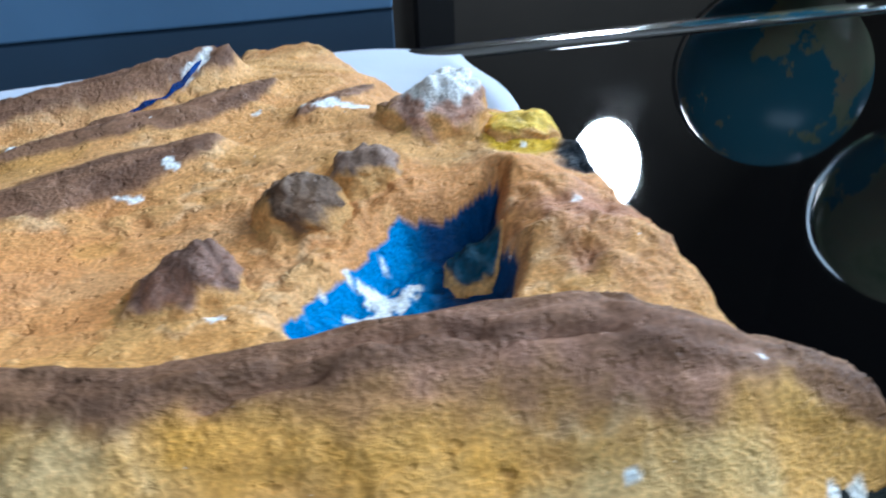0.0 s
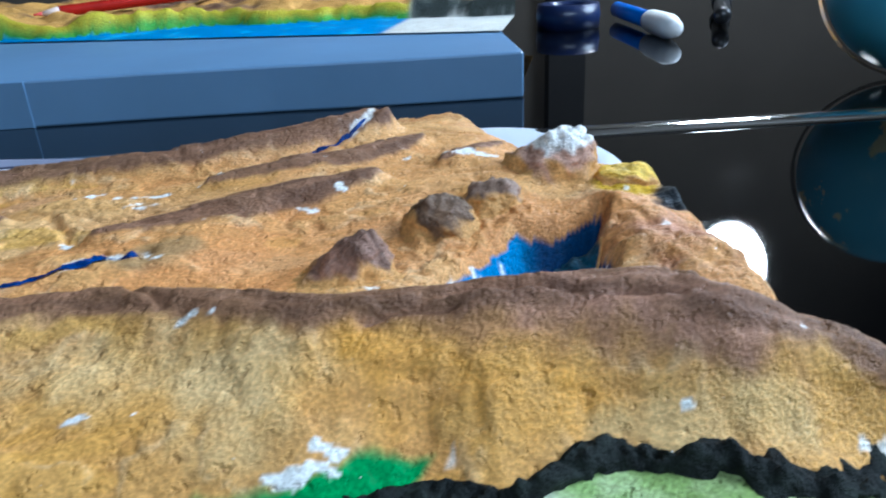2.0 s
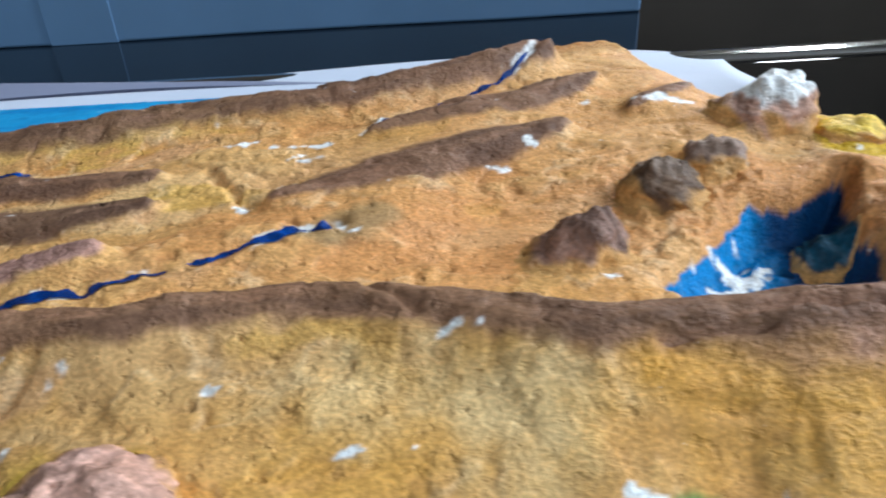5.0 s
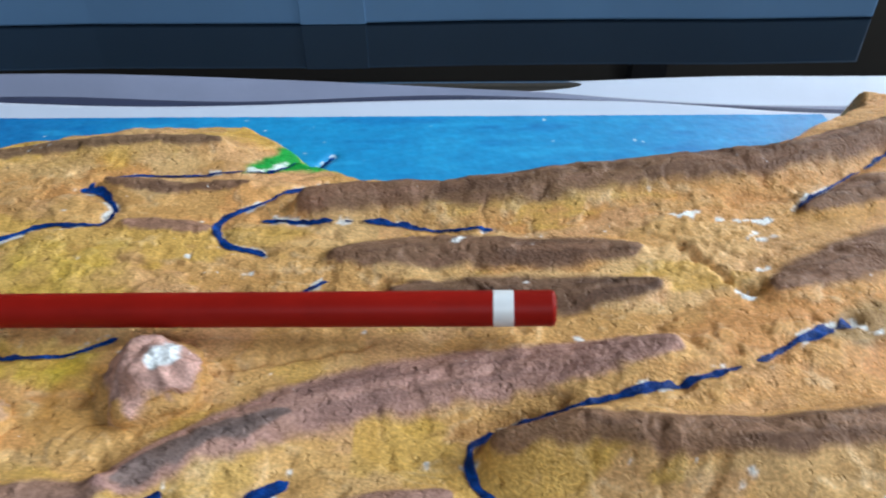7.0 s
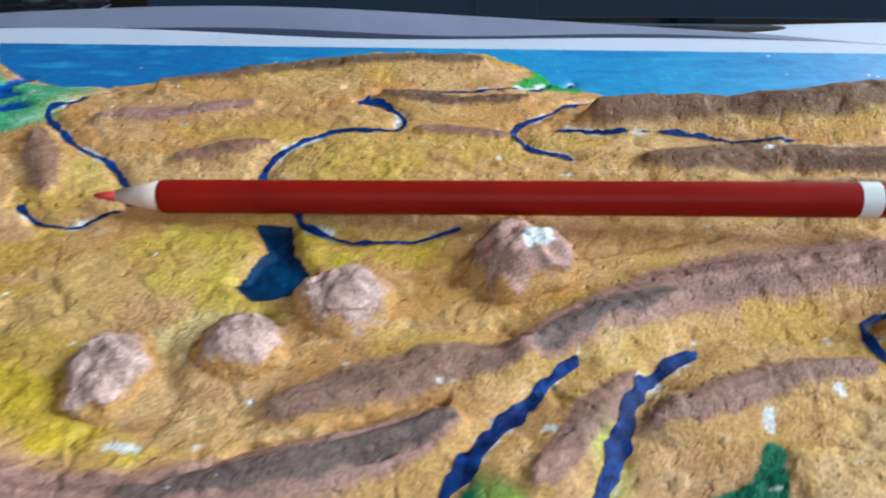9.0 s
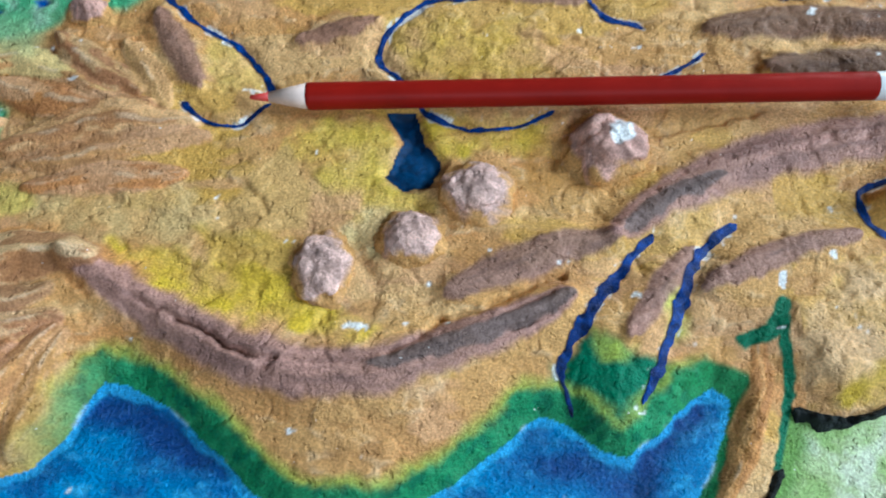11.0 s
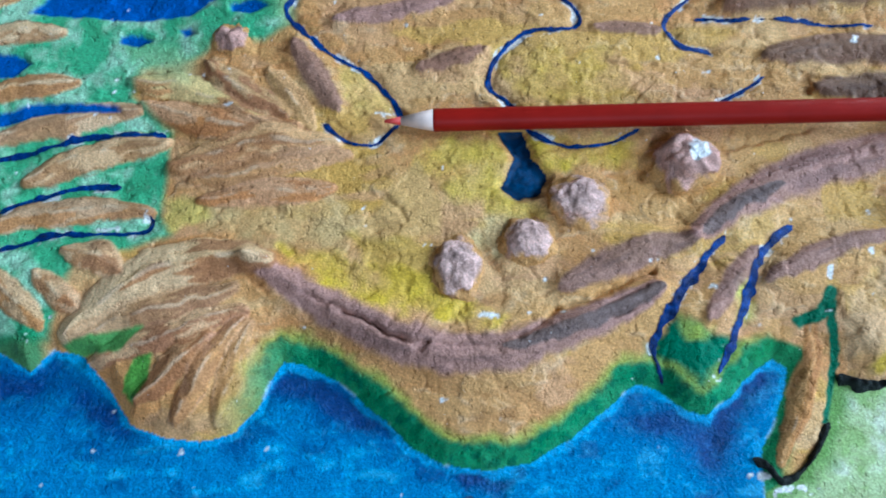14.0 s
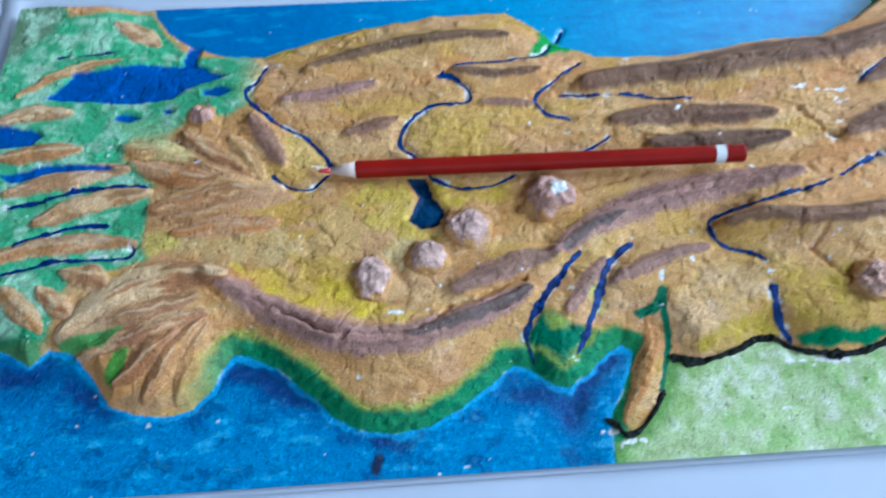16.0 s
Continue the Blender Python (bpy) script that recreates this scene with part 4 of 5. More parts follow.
    return coat(col, 0.5 * edge, (0.6, 0.5, 0.38))


relief_map = tagged(new("relief_map"), "hand-painted plaster relief map of mountains, seas and rivers on white paper", "relief map")
PAINT = painted()


def relief_piece(name, keep, label, mat=M_MAP):
    """One part of the relief: the faces of the net whose corners lie in it."""
    ny = len(YS)
    cell = keep[:-1, :-1]
    i, j = np.nonzero(cell)
    quads = np.stack([i * ny + j, (i + 1) * ny + j, (i + 1) * ny + j + 1, i * ny + j + 1], 1)
    used, where = np.unique(quads, return_inverse=True)
    pts = np.stack([GX.ravel(), GY.ravel(), GH.ravel()], 1)[used] * MM
    me = bpy.data.meshes.new(name)
    faces = where.reshape(-1, 4)
    me.vertices.add(len(pts))
    me.vertices.foreach_set("co", pts.astype(np.float32).ravel())
    me.loops.add(faces.size)
    me.loops.foreach_set("vertex_index", faces.astype(np.int32).ravel())
    me.polygons.add(len(faces))
    me.polygons.foreach_set("loop_start", np.arange(0, faces.size, 4, dtype=np.int32))
    me.polygons.foreach_set("use_smooth", np.ones(len(faces), bool))
    me.update(calc_edges=True)
    layer = me.attributes.new("paint", "FLOAT_COLOR", "POINT")
    cols = PAINT.reshape(-1, 3)[used]
    layer.data.foreach_set("color", np.c_[cols, np.ones(len(cols))].astype(np.float32).ravel())
    me.materials.append(mat)
    ob = new(name, me)
    ob.parent = relief_map
    return tagged(ob, label=label)


ON_LAND = EAST_D > 0
relief_piece("southern_sea", ON_LAND & (SEA_D < 0), "sponged bright blue painted sea", M_SEA)
relief_piece("northern_sea", ON_LAND & (NORTH_D < 0) & (SEA_D >= 0), "smooth blue painted sea", M_SMOOTH)
relief_piece("plain", ON_LAND & (BORDER_D < 0) & (SEA_D >= 0), "pale mottled green lowland")
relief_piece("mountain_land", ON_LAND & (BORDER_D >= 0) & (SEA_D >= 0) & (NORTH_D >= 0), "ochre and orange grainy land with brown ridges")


def ribbon(name, line, width, mat, share=1.0, lift=0.25, seed=0, thick=0.0, swell=0.0, taper=0.0):
    """A hand-painted line that lies on the relief, with ragged edges and gaps; sizes in millimetres."""
    pts = [np.array(p, float) for p in line]
    dense = []
    for n in range(len(pts) - 1):
        p0, p1, p2, p3 = pts[max(n - 1, 0)], pts[n], pts[n + 1], pts[min(n + 2, len(pts) - 1)]
        count = max(2, int(np.hypot(*(p2 - p1)) / 0.45))
        for k in range(count):
            s = k / count
            dense.append(0.5 * (2 * p1 + (p2 - p0) * s + (2 * p0 - 5 * p1 + 4 * p2 - p3) * s * s + (3 * p1 - p0 - 3 * p2 + p3) * s**3))
    c = np.array(dense + [pts[-1]])
    c = c + 0.5 * np.stack([fbm(c[:, 0], c[:, 1], 7, seed), fbm(c[:, 0], c[:, 1], 7, seed + 3)], 1)
    t = np.gradient(c, axis=0)
    t /= np.maximum(np.hypot(t[:, 0], t[:, 1]), 1e-6)[:, None]
    side = np.stack([-t[:, 1], t[:, 0]], 1)
    run = np.arange(len(c)) * 0.45
    ends = np.minimum(1, np.minimum(run, run[-1] - run) / 2.5 + 0.25)
    gaps = fbm(run, run * 0 + 9, 7, seed + 1, 2)
    if share < 1:
        ends = ends * step(np.quantile(gaps, share) + 0.04, np.quantile(gaps, share) - 0.14, gaps)
    half = 0.5 * width * ends * (1 + swell * step(385, 440, c[:, 0])) * (1 + (0.9 if thick else 0.6) * fbm(run, run * 0 + 3, 9, seed + 2)) * (1 - taper * np.abs(run / run[-1] - 0.35))
    across = 9 if thick else 5
    rows = []
    for k in range(across):
        s = 2 * k / (across - 1) - 1
        rag = 1 + (1.5 if thick else 0.9) * fbm(run + 31 * k, run * 0 + seed * 5, 2.4, seed + k, 2) * (abs(s) > 0.9)
        q = c + side * (half * s * rag)[:, None]
        z = ground(q[:, 0], q[:, 1]) + lift + thick * (1 - s * s) * (1 + 1.4 * fbm(q[:, 0], q[:, 1], 7, seed + 1) + 2.6 * np.maximum(0, fbm(q[:, 0], q[:, 1], 2.6, seed, 2)) + 1.6 * fbm(q[:, 0], q[:, 1], 1.2, seed + 2, 2))
        rows.append(np.c_[q, z if abs(s) < 0.9 else z - 0.15 - 0.6 * thick])
    verts = np.stack(rows, 1).reshape(-1, 3) * MM
    shown = half > 0.06 * width
    faces = [(n * across + k, n * across + k + 1, (n + 1) * across + k + 1, (n + 1) * across + k) for n in range(len(c) - 1) if shown[n] for k in range(across - 1)]
    return mesh_object(name, verts, [f[::-1] for f in faces], mat, relief_map)


for n, (line, width, share) in enumerate(RIVERS):
    ribbon("river", line, (1.15 if width == 3.0 else 0.8) * width, M_RIVER, share, 0.45, n % 5, taper=0.95 if width == 3.0 else 0.0)
ribbon("border_line", BORDER, 2.6, M_BLACK, 1.0, 0.3, 2, 1.1, 0.5)
ribbon("border_line", BORDER_WEST, 2.4, M_BLACK, 1.0, 0.3, 4, 0.7)


def lake_sheet(outline, level, mat, label):
    xs, ys = np.arange(-8, 8.1, 0.5), np.arange(-13, 13.1, 0.5)
    cx, cy = sum(p[0] for p in outline) / len(outline), sum(p[1] for p in outline) / len(outline)
    gx, gy = np.meshgrid(xs + cx, ys + cy, indexing="ij")
    ins = inside(gx + 1.2 * fbm(gx, gy, 5, 1), gy + 1.2 * fbm(gx, gy, 5, 2), outline) > -0.6
    z = ground(gx, gy) + level
    verts = np.stack([gx, gy, z], 2).reshape(-1, 3) * MM
    ny = len(ys)
    faces = [(a * ny + b, (a + 1) * ny + b, (a + 1) * ny + b + 1, a * ny + b + 1) for a in range(len(xs) - 1) for b in range(ny - 1) if ins[a, b]]
    return tagged(mesh_object("lake", verts, faces, mat, relief_map), label=label)


lake_sheet(LAKE, 0.3, M_LAKE, "deep blue painted lake")


def boulder(name, cx, cy, rx, ry, top, colour, cap=0.0, seed=0, lean=(0, 0), label="", pointed=1.0, turn=0.0, snow_at=None):
    """A lump of plaster on the relief, painted, with a bare or snowy crown; sizes in millimetres."""
    rings, sides = 26, 56
    verts, cols = [], []
    foot = float(ground(np.array([cx]), np.array([cy]))[0])
    ct, st = math.cos(turn), math.sin(turn)
    for a in range(rings + 1):
        s = a / rings
        for k in range(sides):
            ang = 2 * math.pi * k / sides
            up = (1 - min(1.0, s / 0.9) ** (1.1 if pointed > 0.5 else 6 if pointed < 0.3 else 2.6)) ** (0.85 if pointed > 0.5 else 0.7)
            way = Vector((1.3 * math.cos(ang), 1.3 * math.sin(ang), 2.2 * up + 5.7 * seed))
            wob = 1 + 0.22 * noise.noise(way) + 0.16 * noise.noise(way * 2.3) + 0.07 * noise.noise(way * 5)
            lx, ly = rx * s * wob * math.cos(ang), ry * s * wob * math.sin(ang)
            x, y = cx + lx * ct - ly * st + lean[0] * up, cy + lx * st + ly * ct + lean[1] * up
            arr = (np.array([x + 13 * seed + 0.8 * top * up]), np.array([y - 0.7 * top * up]))
            z = top * up * (1 + 0.55 * float(fbm(*arr, 8, seed)[0])) + (0.9 * float(fbm(*arr, 3.6, seed + 2)[0]) + 1.4 * abs(float(fbm(*arr, 9, seed + 5)[0])) - 0.5) * min(1.0, 3 * (1 - s))
            here = float(ground(np.array([x]), np.array([y]))[0])
            base = foot * (1 - s) + here * s
            verts.append((x, y, base + z - (1.2 if a == rings else 0)))
            tone = 1 + 0.9 * float(fbm(*arr, 3, seed + 4)[0]) + 0.7 * max(0.0, float(fbm(*arr, 1.3, seed + 6, 2)[0]))
            c = np.array(colour) * tone
            speck = float(step(0.12, 0.3, fbm(*arr, 1.6, seed + 3, 2))[0])
            c = c * (1 - 0.5 * speck) + 0.5 * speck * (np.array(colour) * 1.45 + 0.05)
            rim = float(step(0.7, 0.84, np.array([s + 0.3 * float(fbm(*arr, 4, seed + 1)[0])]))[0])
            c = c * (1 - rim) + np.array((0.54, 0.29, 0.095)) * rim
            if snow_at:
                patch = float(step(snow_at[2] + 0.5, snow_at[2] - 0.5, np.array([math.hypot(x - cx - snow_at[0], y - cy - snow_at[1]) + 2.2 * float(fbm(*arr, 3.5, seed + 3)[0])]))[0])
                c = c * (1 - patch) + np.array(WHITE) * patch
            if cap:
                snow = float(step(0.0, 0.12, np.array([up - (1 - cap) + 0.22 * float(fbm(*arr, 4, seed + 3)[0])]))[0])
                c = c * (1 - snow) + np.array(WHITE) * snow
            cols.append(c)
    faces = [(a * sides + k, (a + 1) * sides + k, (a + 1) * sides + (k + 1) % sides, a * sides + (k + 1) % sides) for a in range(rings) for k in range(sides)]
    ob = mesh_object(name, np.array(verts) * MM, faces, M_MAP, relief_map, colours=np.clip(np.array(cols), 0.005, 0.85))
    return tagged(ob, label=label)


ROCK = (0.5, 0.325, 0.27)
boulder("peak", 248, 107.5, 13.5, 11, 8.6, (0.42, 0.24, 0.19), 0, 1, (1.5, 0), "pinkish peak with a white snow cap", 0.5, snow_at=(3.5, 1.2, 3.4))
boulder("mountain", 212.9, 96, 11, 10, 5.0, ROCK, 0, 2, label="pinkish rounded rock", pointed=0.36)
boulder("mountain", 196, 83, 9.6, 8.8, 4.5, ROCK, 0, 3, label="pinkish rounded rock", pointed=0.34)
boulder("mountain", 173.6, 75.2, 8.8, 11, 4.5, ROCK, 0, 4, label="pinkish oval rock", pointed=0.34)
boulder("mountain", 99.1, 162.6, 7.5, 7, 5, (0.42, 0.24, 0.19), 0, 5, label="small pinkish rock", pointed=0.6)
boulder("mountain", 369, 59.5, 12.5, 9.5, 6, (0.42, 0.24, 0.18), 0, 6, label="reddish rock in yellow ground", pointed=0.5)
boulder("mountain", 430, 106.5, 10, 7.5, 8.8, (0.22, 0.125, 0.09), 0, 7, (5, 1.5), "brown pyramid-shaped rock", 1.0)
boulder("mountain", 448.5, 122.5, 8.6, 7.5, 5.6, (0.11, 0.066, 0.04), 0.0, 8, (0, 1), "dark brown rounded rock", 0.38)
boulder("mountain", 459.5, 130.5, 7, 6.5, 5.2, (0.2, 0.13, 0.095), 0, 9, (0.5, 0.5), "brown rough rock", 0.42)
boulder("peak", 476, 150, 12, 10, 8.4, (0.3, 0.17, 0.12), 0.3, 10, (3.5, 0.5), "brown mountain with a white snow cap", 0.45)
boulder("mountain", 492.5, 143.5, 9, 6.5, 2.6, (0.58, 0.38, 0.05), 0, 11, label="yellow rough block", pointed=0.22)

boulder("mountain", 474, 111.5, 5.5, 5, 6.5, (0.003, 0.04, 0.07), 0, 12, label="teal painted lump on the lake's bank", pointed=0.34)

# ---- paper, table and what stands on it ----
TABLE = -2.5


def sheet(name, x0, x1, y0, y1, lift, mat, label, step_mm=6.0, edge=None):
    """A sheet of paper; lift gives its height in millimetres."""
    xs, ys = np.linspace(x0, x1, int((x1 - x0) / step_mm) + 1), np.linspace(y0, y1, int((y1 - y0) / (step_mm / 4)) + 1)
    gx, gy = np.meshgrid(xs, ys, indexing="ij")
    if edge:
        gy = gy + edge(gx) * step(0.6, 1.0, (gy - y0) / (y1 - y0))
    gz = lift(gx, gy)
    nx, ny = gx.shape
    top = np.stack([gx, gy, gz], 2).reshape(-1, 3)
    verts = np.concatenate([top, top - (0, 0, 0.3)]) * MM
    off = nx * ny
    faces = []
    for a in range(nx - 1):
        for b in range(ny - 1):
            q = (a * ny + b, (a + 1) * ny + b, (a + 1) * ny + b + 1, a * ny + b + 1)
            faces += [q, tuple(off + v for v in q[::-1])]
    ring = [a * ny for a in range(nx)] + [(nx - 1) * ny + b for b in range(1, ny)] + [a * ny + ny - 1 for a in range(nx - 2, -1, -1)] + [b for b in range(ny - 2, 0, -1)]
    faces += [(ring[k - 1], ring[k - 1] + off, ring[k] + off, ring[k]) for k in range(len(ring))]
    return tagged(mesh_object(name, verts, faces, mat), label, "paper")


def under_lift(x, y):
    curl = 7.0 * step(6, -14, x) ** 2
    return -1.9 + 0.5 * (fbm(x, y, 60, 2) + 0.5) * step(200, 270, y) + curl + 3.0 * step(248, 270, y) * step(300, 420, x) * step(511, 475, x) + 6 * step(494, 516, x) * step(262, 210, y) * step(176, 210, y)


def top_lift(x, y):
    wave = 0.5 + 0.5 * np.sin(x / 46.0 + 0.6) * np.sin(x / 117.0 + 1.0)
    amount = 3.0 + 5.0 * np.exp(-(((x - 150) / 75) ** 2)) + 1.5 * wave
    rise = 0.45 * amount * step(240, 254, y) * step(462, 380, x)
    return 0.0 + rise + 6.0 * step(4, -12, x) ** 2


sheet("under_sheet", -14, 511, -60, 272, under_lift, M_PAPER, "white paper sheet under the relief map on the glass")


# strip behind the map, the curled paper's shade put into its grey
def curl_shade_lift(x, y):
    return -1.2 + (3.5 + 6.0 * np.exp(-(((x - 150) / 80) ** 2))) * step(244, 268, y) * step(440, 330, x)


sheet("map_sheet", -8, 470, -2.0, 251, top_lift, M_PAPER, "white backing paper with a wavy lifted edge", edge=lambda x: 2.5 * np.sin(x / 41.0) - 5 * step(360, 470, x))
# added dark strip that stands for the shaded fold behind the backing paper
def fold_shade_lift(x, y):
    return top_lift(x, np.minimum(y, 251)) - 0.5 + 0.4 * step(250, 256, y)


sheet("fold_shade", -7, 462, 236, 253.5, fold_shade_lift, material("fold_shade_navy", plain((0.03, 0.036, 0.075), 0.7, 0.12, 40, relief=0.0003)), "dark navy strip for the shaded paper fold behind the map's white backing",
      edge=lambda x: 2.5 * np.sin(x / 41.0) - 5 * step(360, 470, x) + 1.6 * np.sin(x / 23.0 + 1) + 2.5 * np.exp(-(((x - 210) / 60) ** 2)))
sheet("curl_shade", -6, 462, 200, 262, curl_shade_lift, M_CURL_SHADE, "grey lavender strip for the shaded paper curling up behind the map", edge=lambda x: 5 * np.exp(-(((x - 160) / 90) ** 2)) + 2.5 * np.sin(x / 33.0) - 12 * step(330, 460, x))

table = tagged(new("glass_table"), "dark reflective glass table with a metal joint strip", "table")
part("glass_panel", box_bm(-0.75, -0.65, (TABLE - 9) * MM, 1.35, 0.266, TABLE * MM, 0.001), M_GLASS, table)
part("glass_panel", box_bm(-0.75, 0.273, (TABLE - 9) * MM, 1.35, 1.15, TABLE * MM, 0.001), M_GLASS, table)
bm = bmesh.new()
rows = []
for k in range(13):
    a = math.pi * k / 12
    rows.append([bm.verts.new((x, 0.2695 + 0.0058 * math.cos(a), (TABLE + 0.05 + 2.2 * math.sin(a)) * MM)) for x in (-0.75, 1.35)])
for lo, hi in zip(rows, rows[1:] + rows[:1]):
    bm.faces.new((lo[0], lo[1], hi[1], hi[0]))
bm.faces.new([r[0] for r in rows[::-1]])
bm.faces.new([r[1] for r in rows])
part("joint_strip", bm, M_CHROME, table, "polished rounded metal strip")
for lx, ly in ((-0.65, -0.55), (1.25, -0.55), (-0.65, 1.05), (1.25, 1.05)):
    part("leg", box_bm(lx - 0.03, ly - 0.03, -0.75, lx + 0.03, ly + 0.03, (TABLE - 9) * MM, 0.004), M_DARK, table)


def pencil(name, label):
    """A round coloured pencil along x, its tip at the origin; 178 mm long."""
    ob = tagged(new(name), label, "pencil")
    r = 3.75

    def turned(part_name, profile, mat):
        bm = lathe_bm([(q * MM, z * MM) for q, z in profile], 28)
        bmesh.ops.rotate(bm, verts=bm.verts[:], matrix=Matrix.Rotation(radians(90), 3, "Y"))
        part(part_name, bm, mat, ob, smooth=True)

    turned("lead", [(0.35, 0), (0.6, 0.4), (1.4, 5.6)], M_LEAD)
    turned("wood", [(1.38, 5.4), (2.6, 11), (3.68, 16.4)], M_WOOD)
    turned("barrel", [(3.3, 15.9), (3.6, 15.95), (r, 16.6), (r, 16.9), (r, 165.5), (r, 165.6), (r - 0.3, 165.62)], M_RED)
    turned("band", [(r - 0.3, 165.48), (r + 0.03, 165.5), (r + 0.03, 165.6), (r + 0.03, 169.5), (r + 0.03, 169.6), (r - 0.3, 169.62)], M_BAND)
    turned("end_cap", [(r - 0.3, 169.48), (r, 169.5), (r, 169.7), (r, 177.1), (r, 177.3), (r - 0.25, 177.9), (r - 0.8, 178.1), (0.2, 178.1)], M_RED)
    return ob


def place_pencil(ob, tip, end):
    a, b = Vector(tip) * MM, Vector(end) * MM
    d = (b - a).normalized()
    side = Vector((0, 0, 1)).cross(d).normalized()
    up = d.cross(side)
    m = Matrix((d, side, up)).transposed().to_4x4()
    m.translation = a
    ob.matrix_world = m


red_pencil = pencil("coloured_pencil", "red lacquered pencil with a white band on the relief map")
place_pencil(red_pencil, (152.2, 124.8, 16.2), (328.2, 118.0, 23.7))

# second relief map on a white box, farther back
box = tagged(new("card_box"), "low pale blue card box under a second relief map", "box")
BOX_TURN = radians(0.5)
BOX_M = Matrix.Translation((0.5005, 0.340, 0)) @ Matrix.Rotation(BOX_TURN, 4, "Z")
box.matrix_world = BOX_M
bm = box_bm(-0.42, 0, TABLE * MM, 0, 0.4, 0.0195, 0.0012)
bmesh.ops.subdivide_edges(bm, edges=bm.edges[:], cuts=6, use_grid_fill=True)
for v in bm.verts:
    v.co.y += 0.0012 * math.sin(31 * v.co.x)
part("body", bm, M_CARD, box, smooth=False)
part("fold", box_bm(-0.262, -0.0016, TABLE * MM, -0.232, 0.0008, 0.0192, 0.0004), M_CARD, box)


def second_map():
    xs, ys = np.arange(-420, -14, 2.0), np.arange(62, 300, 2.0)
    x, y = np.meshgrid(xs, ys, indexing="ij")
    EAST = -86
    shore = 112 + 24 * step(-260, -60, x) - 44 * step(-220, -330, x) + 8 * fbm(x, y, 30, 2)
    land = step(0, 6, y - shore)
    z = 24.0 + land * (7 + 14 * np.maximum(0, fbm(x, y * 1.6, 50, 3) + 0.2) + 3 * fbm(x, y, 9, 5))
    col = np.empty(x.shape + (3,))
    col[:] = (0.55, 0.3, 0.08)
    col = coat(col, step(0.0, 0.4, fbm(x / 2, y, 22, 6)), BROWN)
    col = coat(col, step(10, 6, y - shore), (0.5, 0.42, 0.03))
    col = coat(col, step(4, 2, y - shore), (0.08, 0.34, 0.05))
    col = np.where((y < shore)[..., None], coat(np.zeros(col.shape) + (0.006, 0.2, 0.52), step(0.1, 0.5, fbm(x, y, 12, 1)), (0.05, 0.4, 0.7)), col)
    east = step(EAST - 3, EAST + 3, x)
    col = coat(col, east, (0.62, 0.62, 0.58))
    col = coat(col, east * step(10, 4, np.abs(y - shore - 6 + 9 * fbm(x, y, 14, 4))), (0.05, 0.06, 0.055))
    col = coat(col, east * step(10, 16, y - shore), (0.55, 0.3, 0.08))
    nx, ny = x.shape
    ob = tagged(new("relief_map"), "second painted relief map with a blue sea on a box", "relief map")
    verts = np.stack([x, y, z], 2).reshape(-1, 3) * MM
    for name, keep, label in (("sea", (y < shore) & (x < EAST), "bright blue painted sea"), ("land", (y >= shore) & (x < EAST), "ochre land with a green shore"), ("bare_plaster", x >= EAST, "whitish plaster with a dark line")):
        quads = np.array([(a * ny + b, (a + 1) * ny + b, (a + 1) * ny + b + 1, a * ny + b + 1) for a in range(nx - 1) for b in range(ny - 1) if keep[a, b]])
        used, where = np.unique(quads, return_inverse=True)
        tagged(mesh_object(name, verts[used], where.reshape(-1, 4), M_MAP, ob, colours=col.reshape(-1, 3)[used]), label=label)
    ob.matrix_world = Matrix.Translation((0.5, 0.345, -0.0035)) @ Matrix.Rotation(radians(-14), 4, "Z")
    return ob


second_map()
other = copy_thing(red_pencil, Matrix.Identity(4))
tagged(other, "red coloured pencil lying on the second relief map")
place_pencil(other, (200, 513, 34), (346, 612, 40))


def globe(x, y, r, rise, label):
    ob = tagged(new("globe"), label, "globe")
    ob.location = (x * MM, y * MM, TABLE * MM)
    part("foot", lathe_bm([(0.24 * r * MM, 0), (0.25 * r * MM, 0.002), (0.2 * r * MM, 0.004), (0.1 * r * MM, 0.006), (0.08 * r * MM, (rise + 6) * MM)], 40), M_DARK, ob, smooth=True)
    bm = bmesh.new()
    bmesh.ops.create_uvsphere(bm, u_segments=64, v_segments=40, radius=r * MM)
    bmesh.ops.translate(bm, verts=bm.verts[:], vec=(0, 0, (r + rise) * MM))
    part("ball", bm, M_GLOBE, ob, "printed blue and green globe ball", smooth=True)
    bm = bmesh.new()
    ring = []
    for k in range(41):
        a = radians(-95 + 190 * k / 40)
        ring.append([bm.verts.new(((r + o) * MM * math.cos(a) * -1, w * MM, (r + o) * MM * math.sin(a) + (r + rise) * MM)) for o, w in ((1.5, -2), (3, -2), (3, 2), (1.5, 2))])
    for lo, hi in zip(ring, ring[1:]):
        for k in range(4):
            bm.faces.new((lo[k], lo[(k + 1) % 4], hi[(k + 1) % 4], hi[k]))
    meridian = part("meridian_arm", bm, M_CHROME, ob, "curved metal arm", smooth=False)
    meridian.rotation_euler = (0, 0, radians(-35))
    return ob


globe(688, 330, 45, 3, "blue and green globe on a small dark foot")
globe(745, 275, 46, 62, "blue globe raised on a taller dark stand")

marker = tagged(new("marker_pen"), "blue marker pen with a white cap lying on the glass", "marker")
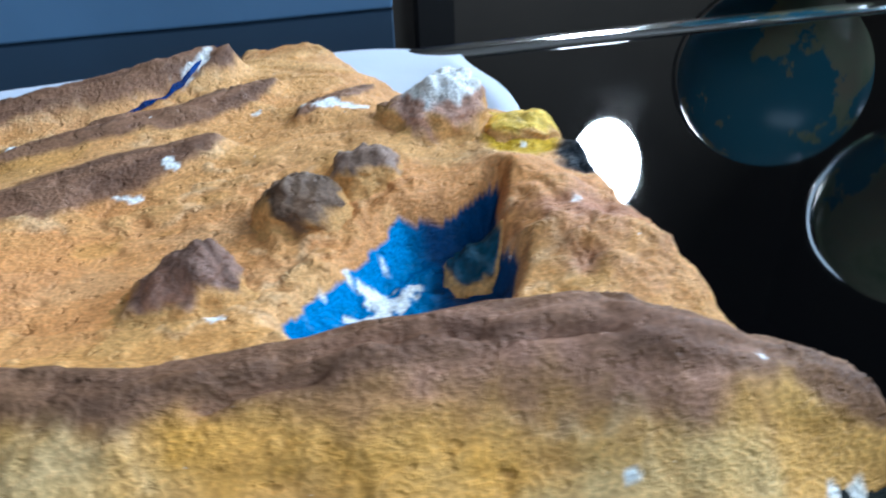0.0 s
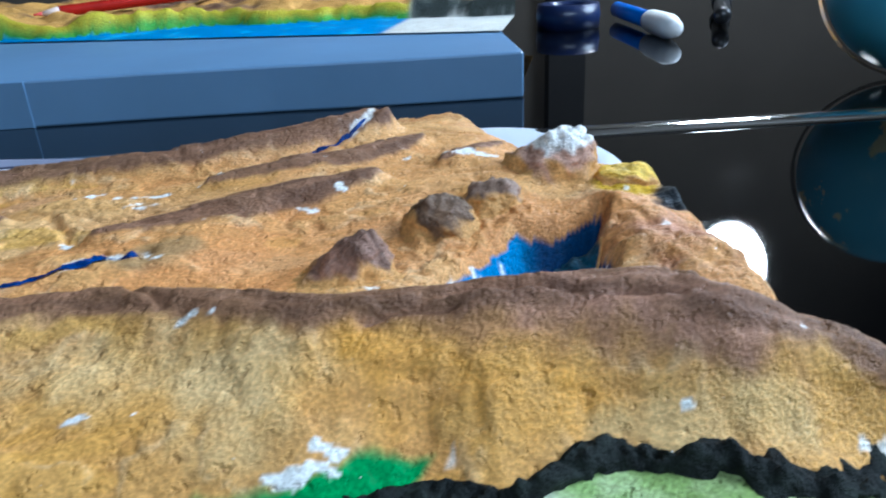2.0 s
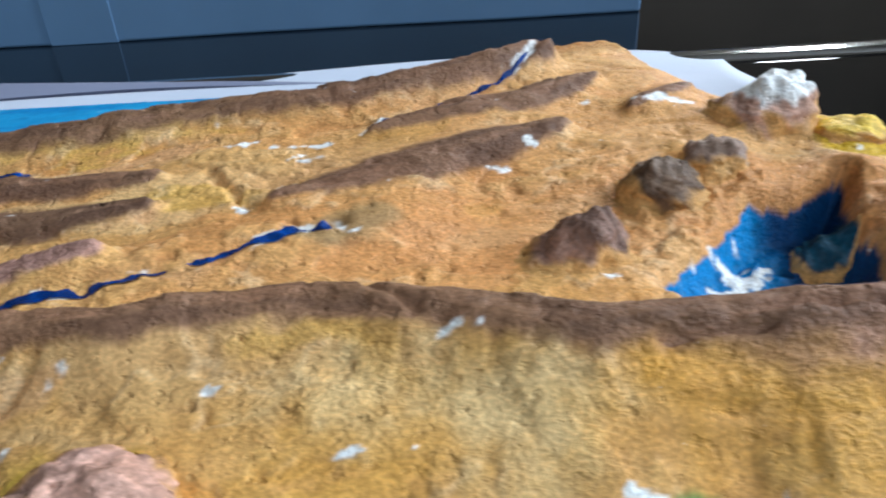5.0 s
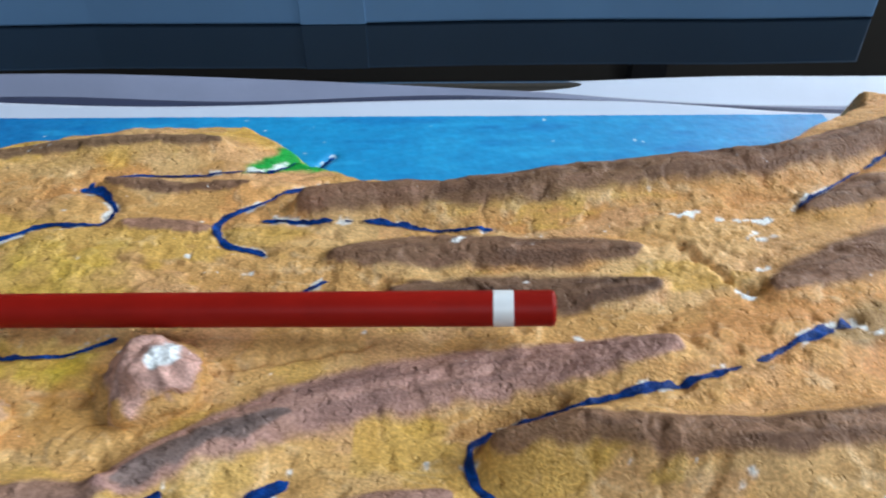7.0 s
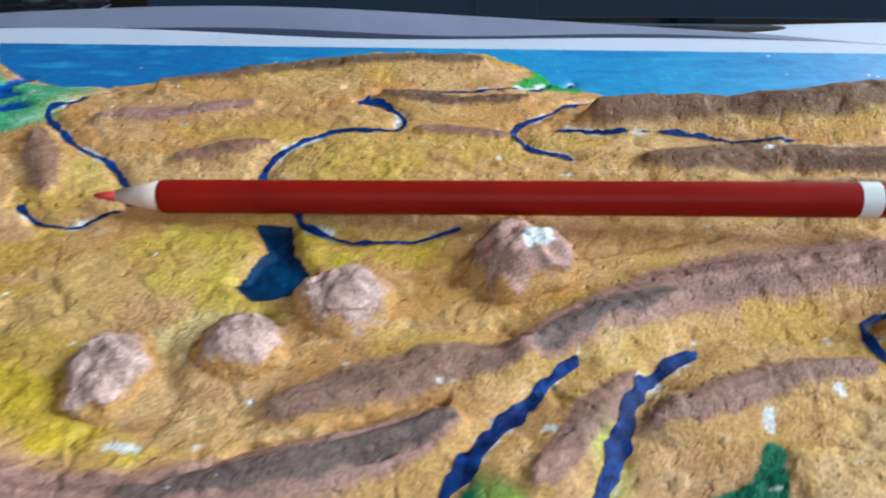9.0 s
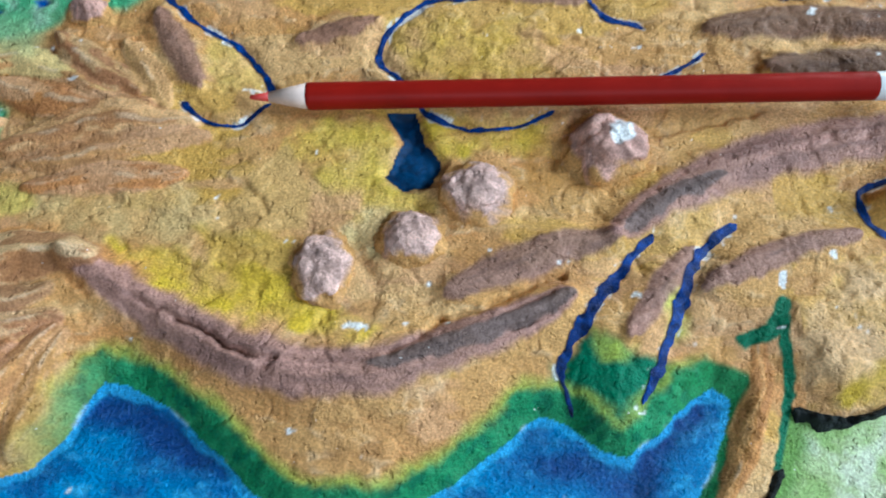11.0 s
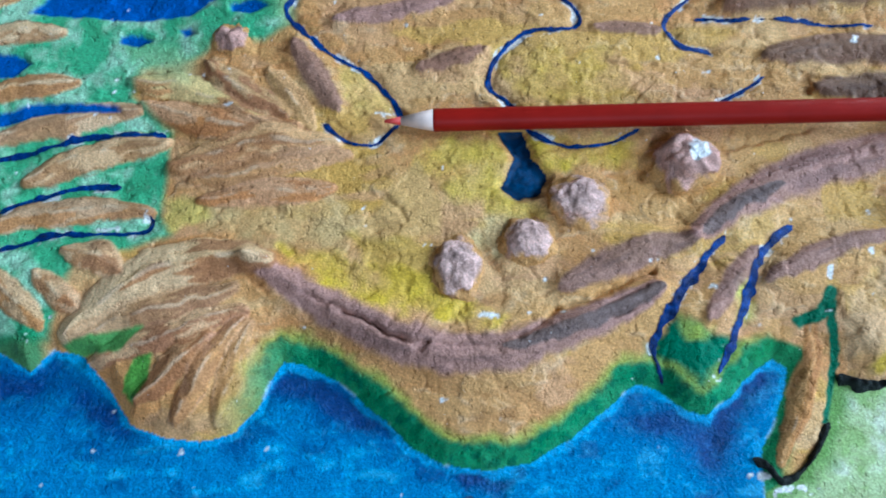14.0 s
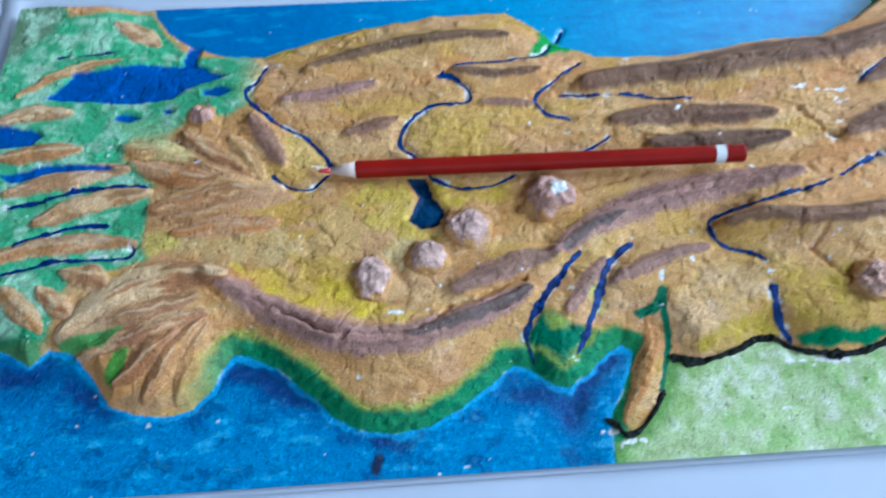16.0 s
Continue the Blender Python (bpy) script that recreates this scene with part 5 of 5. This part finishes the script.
for nm, prof, mat in (("barrel", [(0.005, 0), (0.0062, 0.003), (0.0062, 0.085)], M_BLUE), ("cap", [(0.0075, 0.084), (0.008, 0.088), (0.0085, 0.12), (0.006, 0.132), (0.003, 0.134)], M_WHITE)):
    bm = lathe_bm(prof, 24)
    bmesh.ops.rotate(bm, verts=bm.verts[:], matrix=Matrix.Rotation(radians(90), 3, "Y"))
    part(nm, bm, mat, marker, smooth=True)
marker.matrix_world = Matrix.Translation((0.622, 0.615, TABLE * MM + 0.0085)) @ Matrix.Rotation(radians(-89), 4, "Z")

# lamp that mirrors in the glass
lamp = tagged(new("pendant_lamp"), "glowing white oval lamp hanging on a thin cord", "lamp")
lamp.location = (0.81, 0.756, 0.308)
bm = bmesh.new()
bmesh.ops.create_uvsphere(bm, u_segments=32, v_segments=24, radius=0.041)
bmesh.ops.scale(bm, verts=bm.verts[:], vec=(1, 1, 1.4))
part("shade", bm, M_LAMP, lamp, "glowing white shade", smooth=True)
part("cord", lathe_bm([(0.009, 0.054), (0.009, 0.075), (0.002, 0.079), (0.002, 1.802)], 12), M_DARK, lamp, smooth=True)

# ---- the room ----
X0, X1, Y0, Y1, Z0, Z1 = -1.9, 2.5, -1.9, 2.4, -0.75, 2.1


def wall(name, *boxes):
    bm = bmesh.new()
    for b in boxes:
        piece = box_bm(*b)
        me = bpy.data.meshes.new("piece")
        piece.to_mesh(me)
        piece.free()
        bm.from_mesh(me)
        bpy.data.meshes.remove(me)
    me = bpy.data.meshes.new(name)
    bm.to_mesh(me)
    bm.free()
    me.materials.append(M_WALL)
    return tagged(new(name, me), "plain brown plastered wall", "wall", kind="structure")


wall("wall_north", (X0, Y1, Z0, X1, Y1 + 0.15, Z1))
# the south and east openings are assumed, made for the added daylight lamps
wall("wall_south", (X0, Y0 - 0.15, Z0, -0.6, Y0, Z1), (1.2, Y0 - 0.15, Z0, X1, Y0, Z1), (-0.6, Y0 - 0.15, Z0, 1.2, Y0, 1.05), (-0.6, Y0 - 0.15, 1.95, 1.2, Y0, Z1))
wall("wall_east", (X1, Y0 - 0.15, Z0, X1 + 0.15, -0.45, Z1), (X1, 1.15, Z0, X1 + 0.15, Y1 + 0.15, Z1), (X1, -0.45, Z0, X1 + 0.15, 1.15, 0.8), (X1, -0.45, 2.0, X1 + 0.15, 1.15, Z1))
wall("wall_west", (X0 - 0.15, Y0 - 0.15, Z0, X0, Y1 + 0.15, Z1))
post = part("door_post", box_bm(0.9, Y1 - 0.06, Z0, 1.02, Y1, Z1, 0.004), M_POST, None)
tagged(post, "dark wooden door post against the wall", "post", kind="structure")
tagged(part("floor", box_bm(X0 - 0.15, Y0 - 0.15, Z0 - 0.1, X1 + 0.15, Y1 + 0.15, Z0), M_FLOOR, None), "brown floor", "floor", kind="structure")
tagged(part("ceiling", box_bm(X0 - 0.15, Y0 - 0.15, Z1, X1 + 0.15, Y1 + 0.15, Z1 + 0.1), M_CEIL, None), "dim beige ceiling", "ceiling", kind="structure")


def crumpled_paper():
    """A crushed white paper on the glass behind the map."""
    bm = bmesh.new()
    bmesh.ops.create_icosphere(bm, subdivisions=4, radius=0.02)
    for v in bm.verts:
        fold = abs(noise.noise(v.co * 90)) + 0.5 * abs(noise.noise(v.co * 210))
        v.co *= 0.75 + 0.7 * fold
        v.co = Vector((v.co.x * 1.5, v.co.y * 1.0, v.co.z * 0.55))
    low = min(v.co.z for v in bm.verts)
    bmesh.ops.translate(bm, verts=bm.verts[:], vec=(0, 0, -low))
    me = bpy.data.meshes.new("crumpled_paper")
    bm.to_mesh(me)
    bm.free()
    me.materials.append(M_PAPER)
    ob = new("crumpled_paper", me)
    ob.location = (0.035, 0.325, TABLE * MM)
    return tagged(ob, "crumpled white paper on the dark glass", "paper")


crumpled_paper()

tape = tagged(new("tape_roll"), "small dark blue tape roll on the glass", "tape")
tape.location = (0.575, 0.585, TABLE * MM)
bm = bmesh.new()
rings = []
for k in range(40):
    a = 2 * math.pi * k / 40
    rings.append([bm.verts.new((r * math.cos(a), r * math.sin(a), z)) for r, z in ((0.014, 0), (0.024, 0), (0.025, 0.009), (0.024, 0.018), (0.014, 0.018))])
for k in range(40):
    for q in range(5):
        bm.faces.new((rings[k][q], rings[(k + 1) % 40][q], rings[(k + 1) % 40][(q + 1) % 5], rings[k][(q + 1) % 5]))
part("roll", bm, material("navy_plastic", plain((0.01, 0.02, 0.07), 0.3, 0.1, 60)), tape, smooth=True)

black_pen = copy_thing(marker, Matrix.Translation((0.676, 0.53, TABLE * MM + 0.0085)) @ Matrix.Rotation(radians(68), 4, "Z"))
tagged(black_pen, "dark blue marker pen lying farther back on the glass")
for piece in black_pen.children:
    piece.data = piece.data.copy()
    piece.data.materials[0] = M_DARK
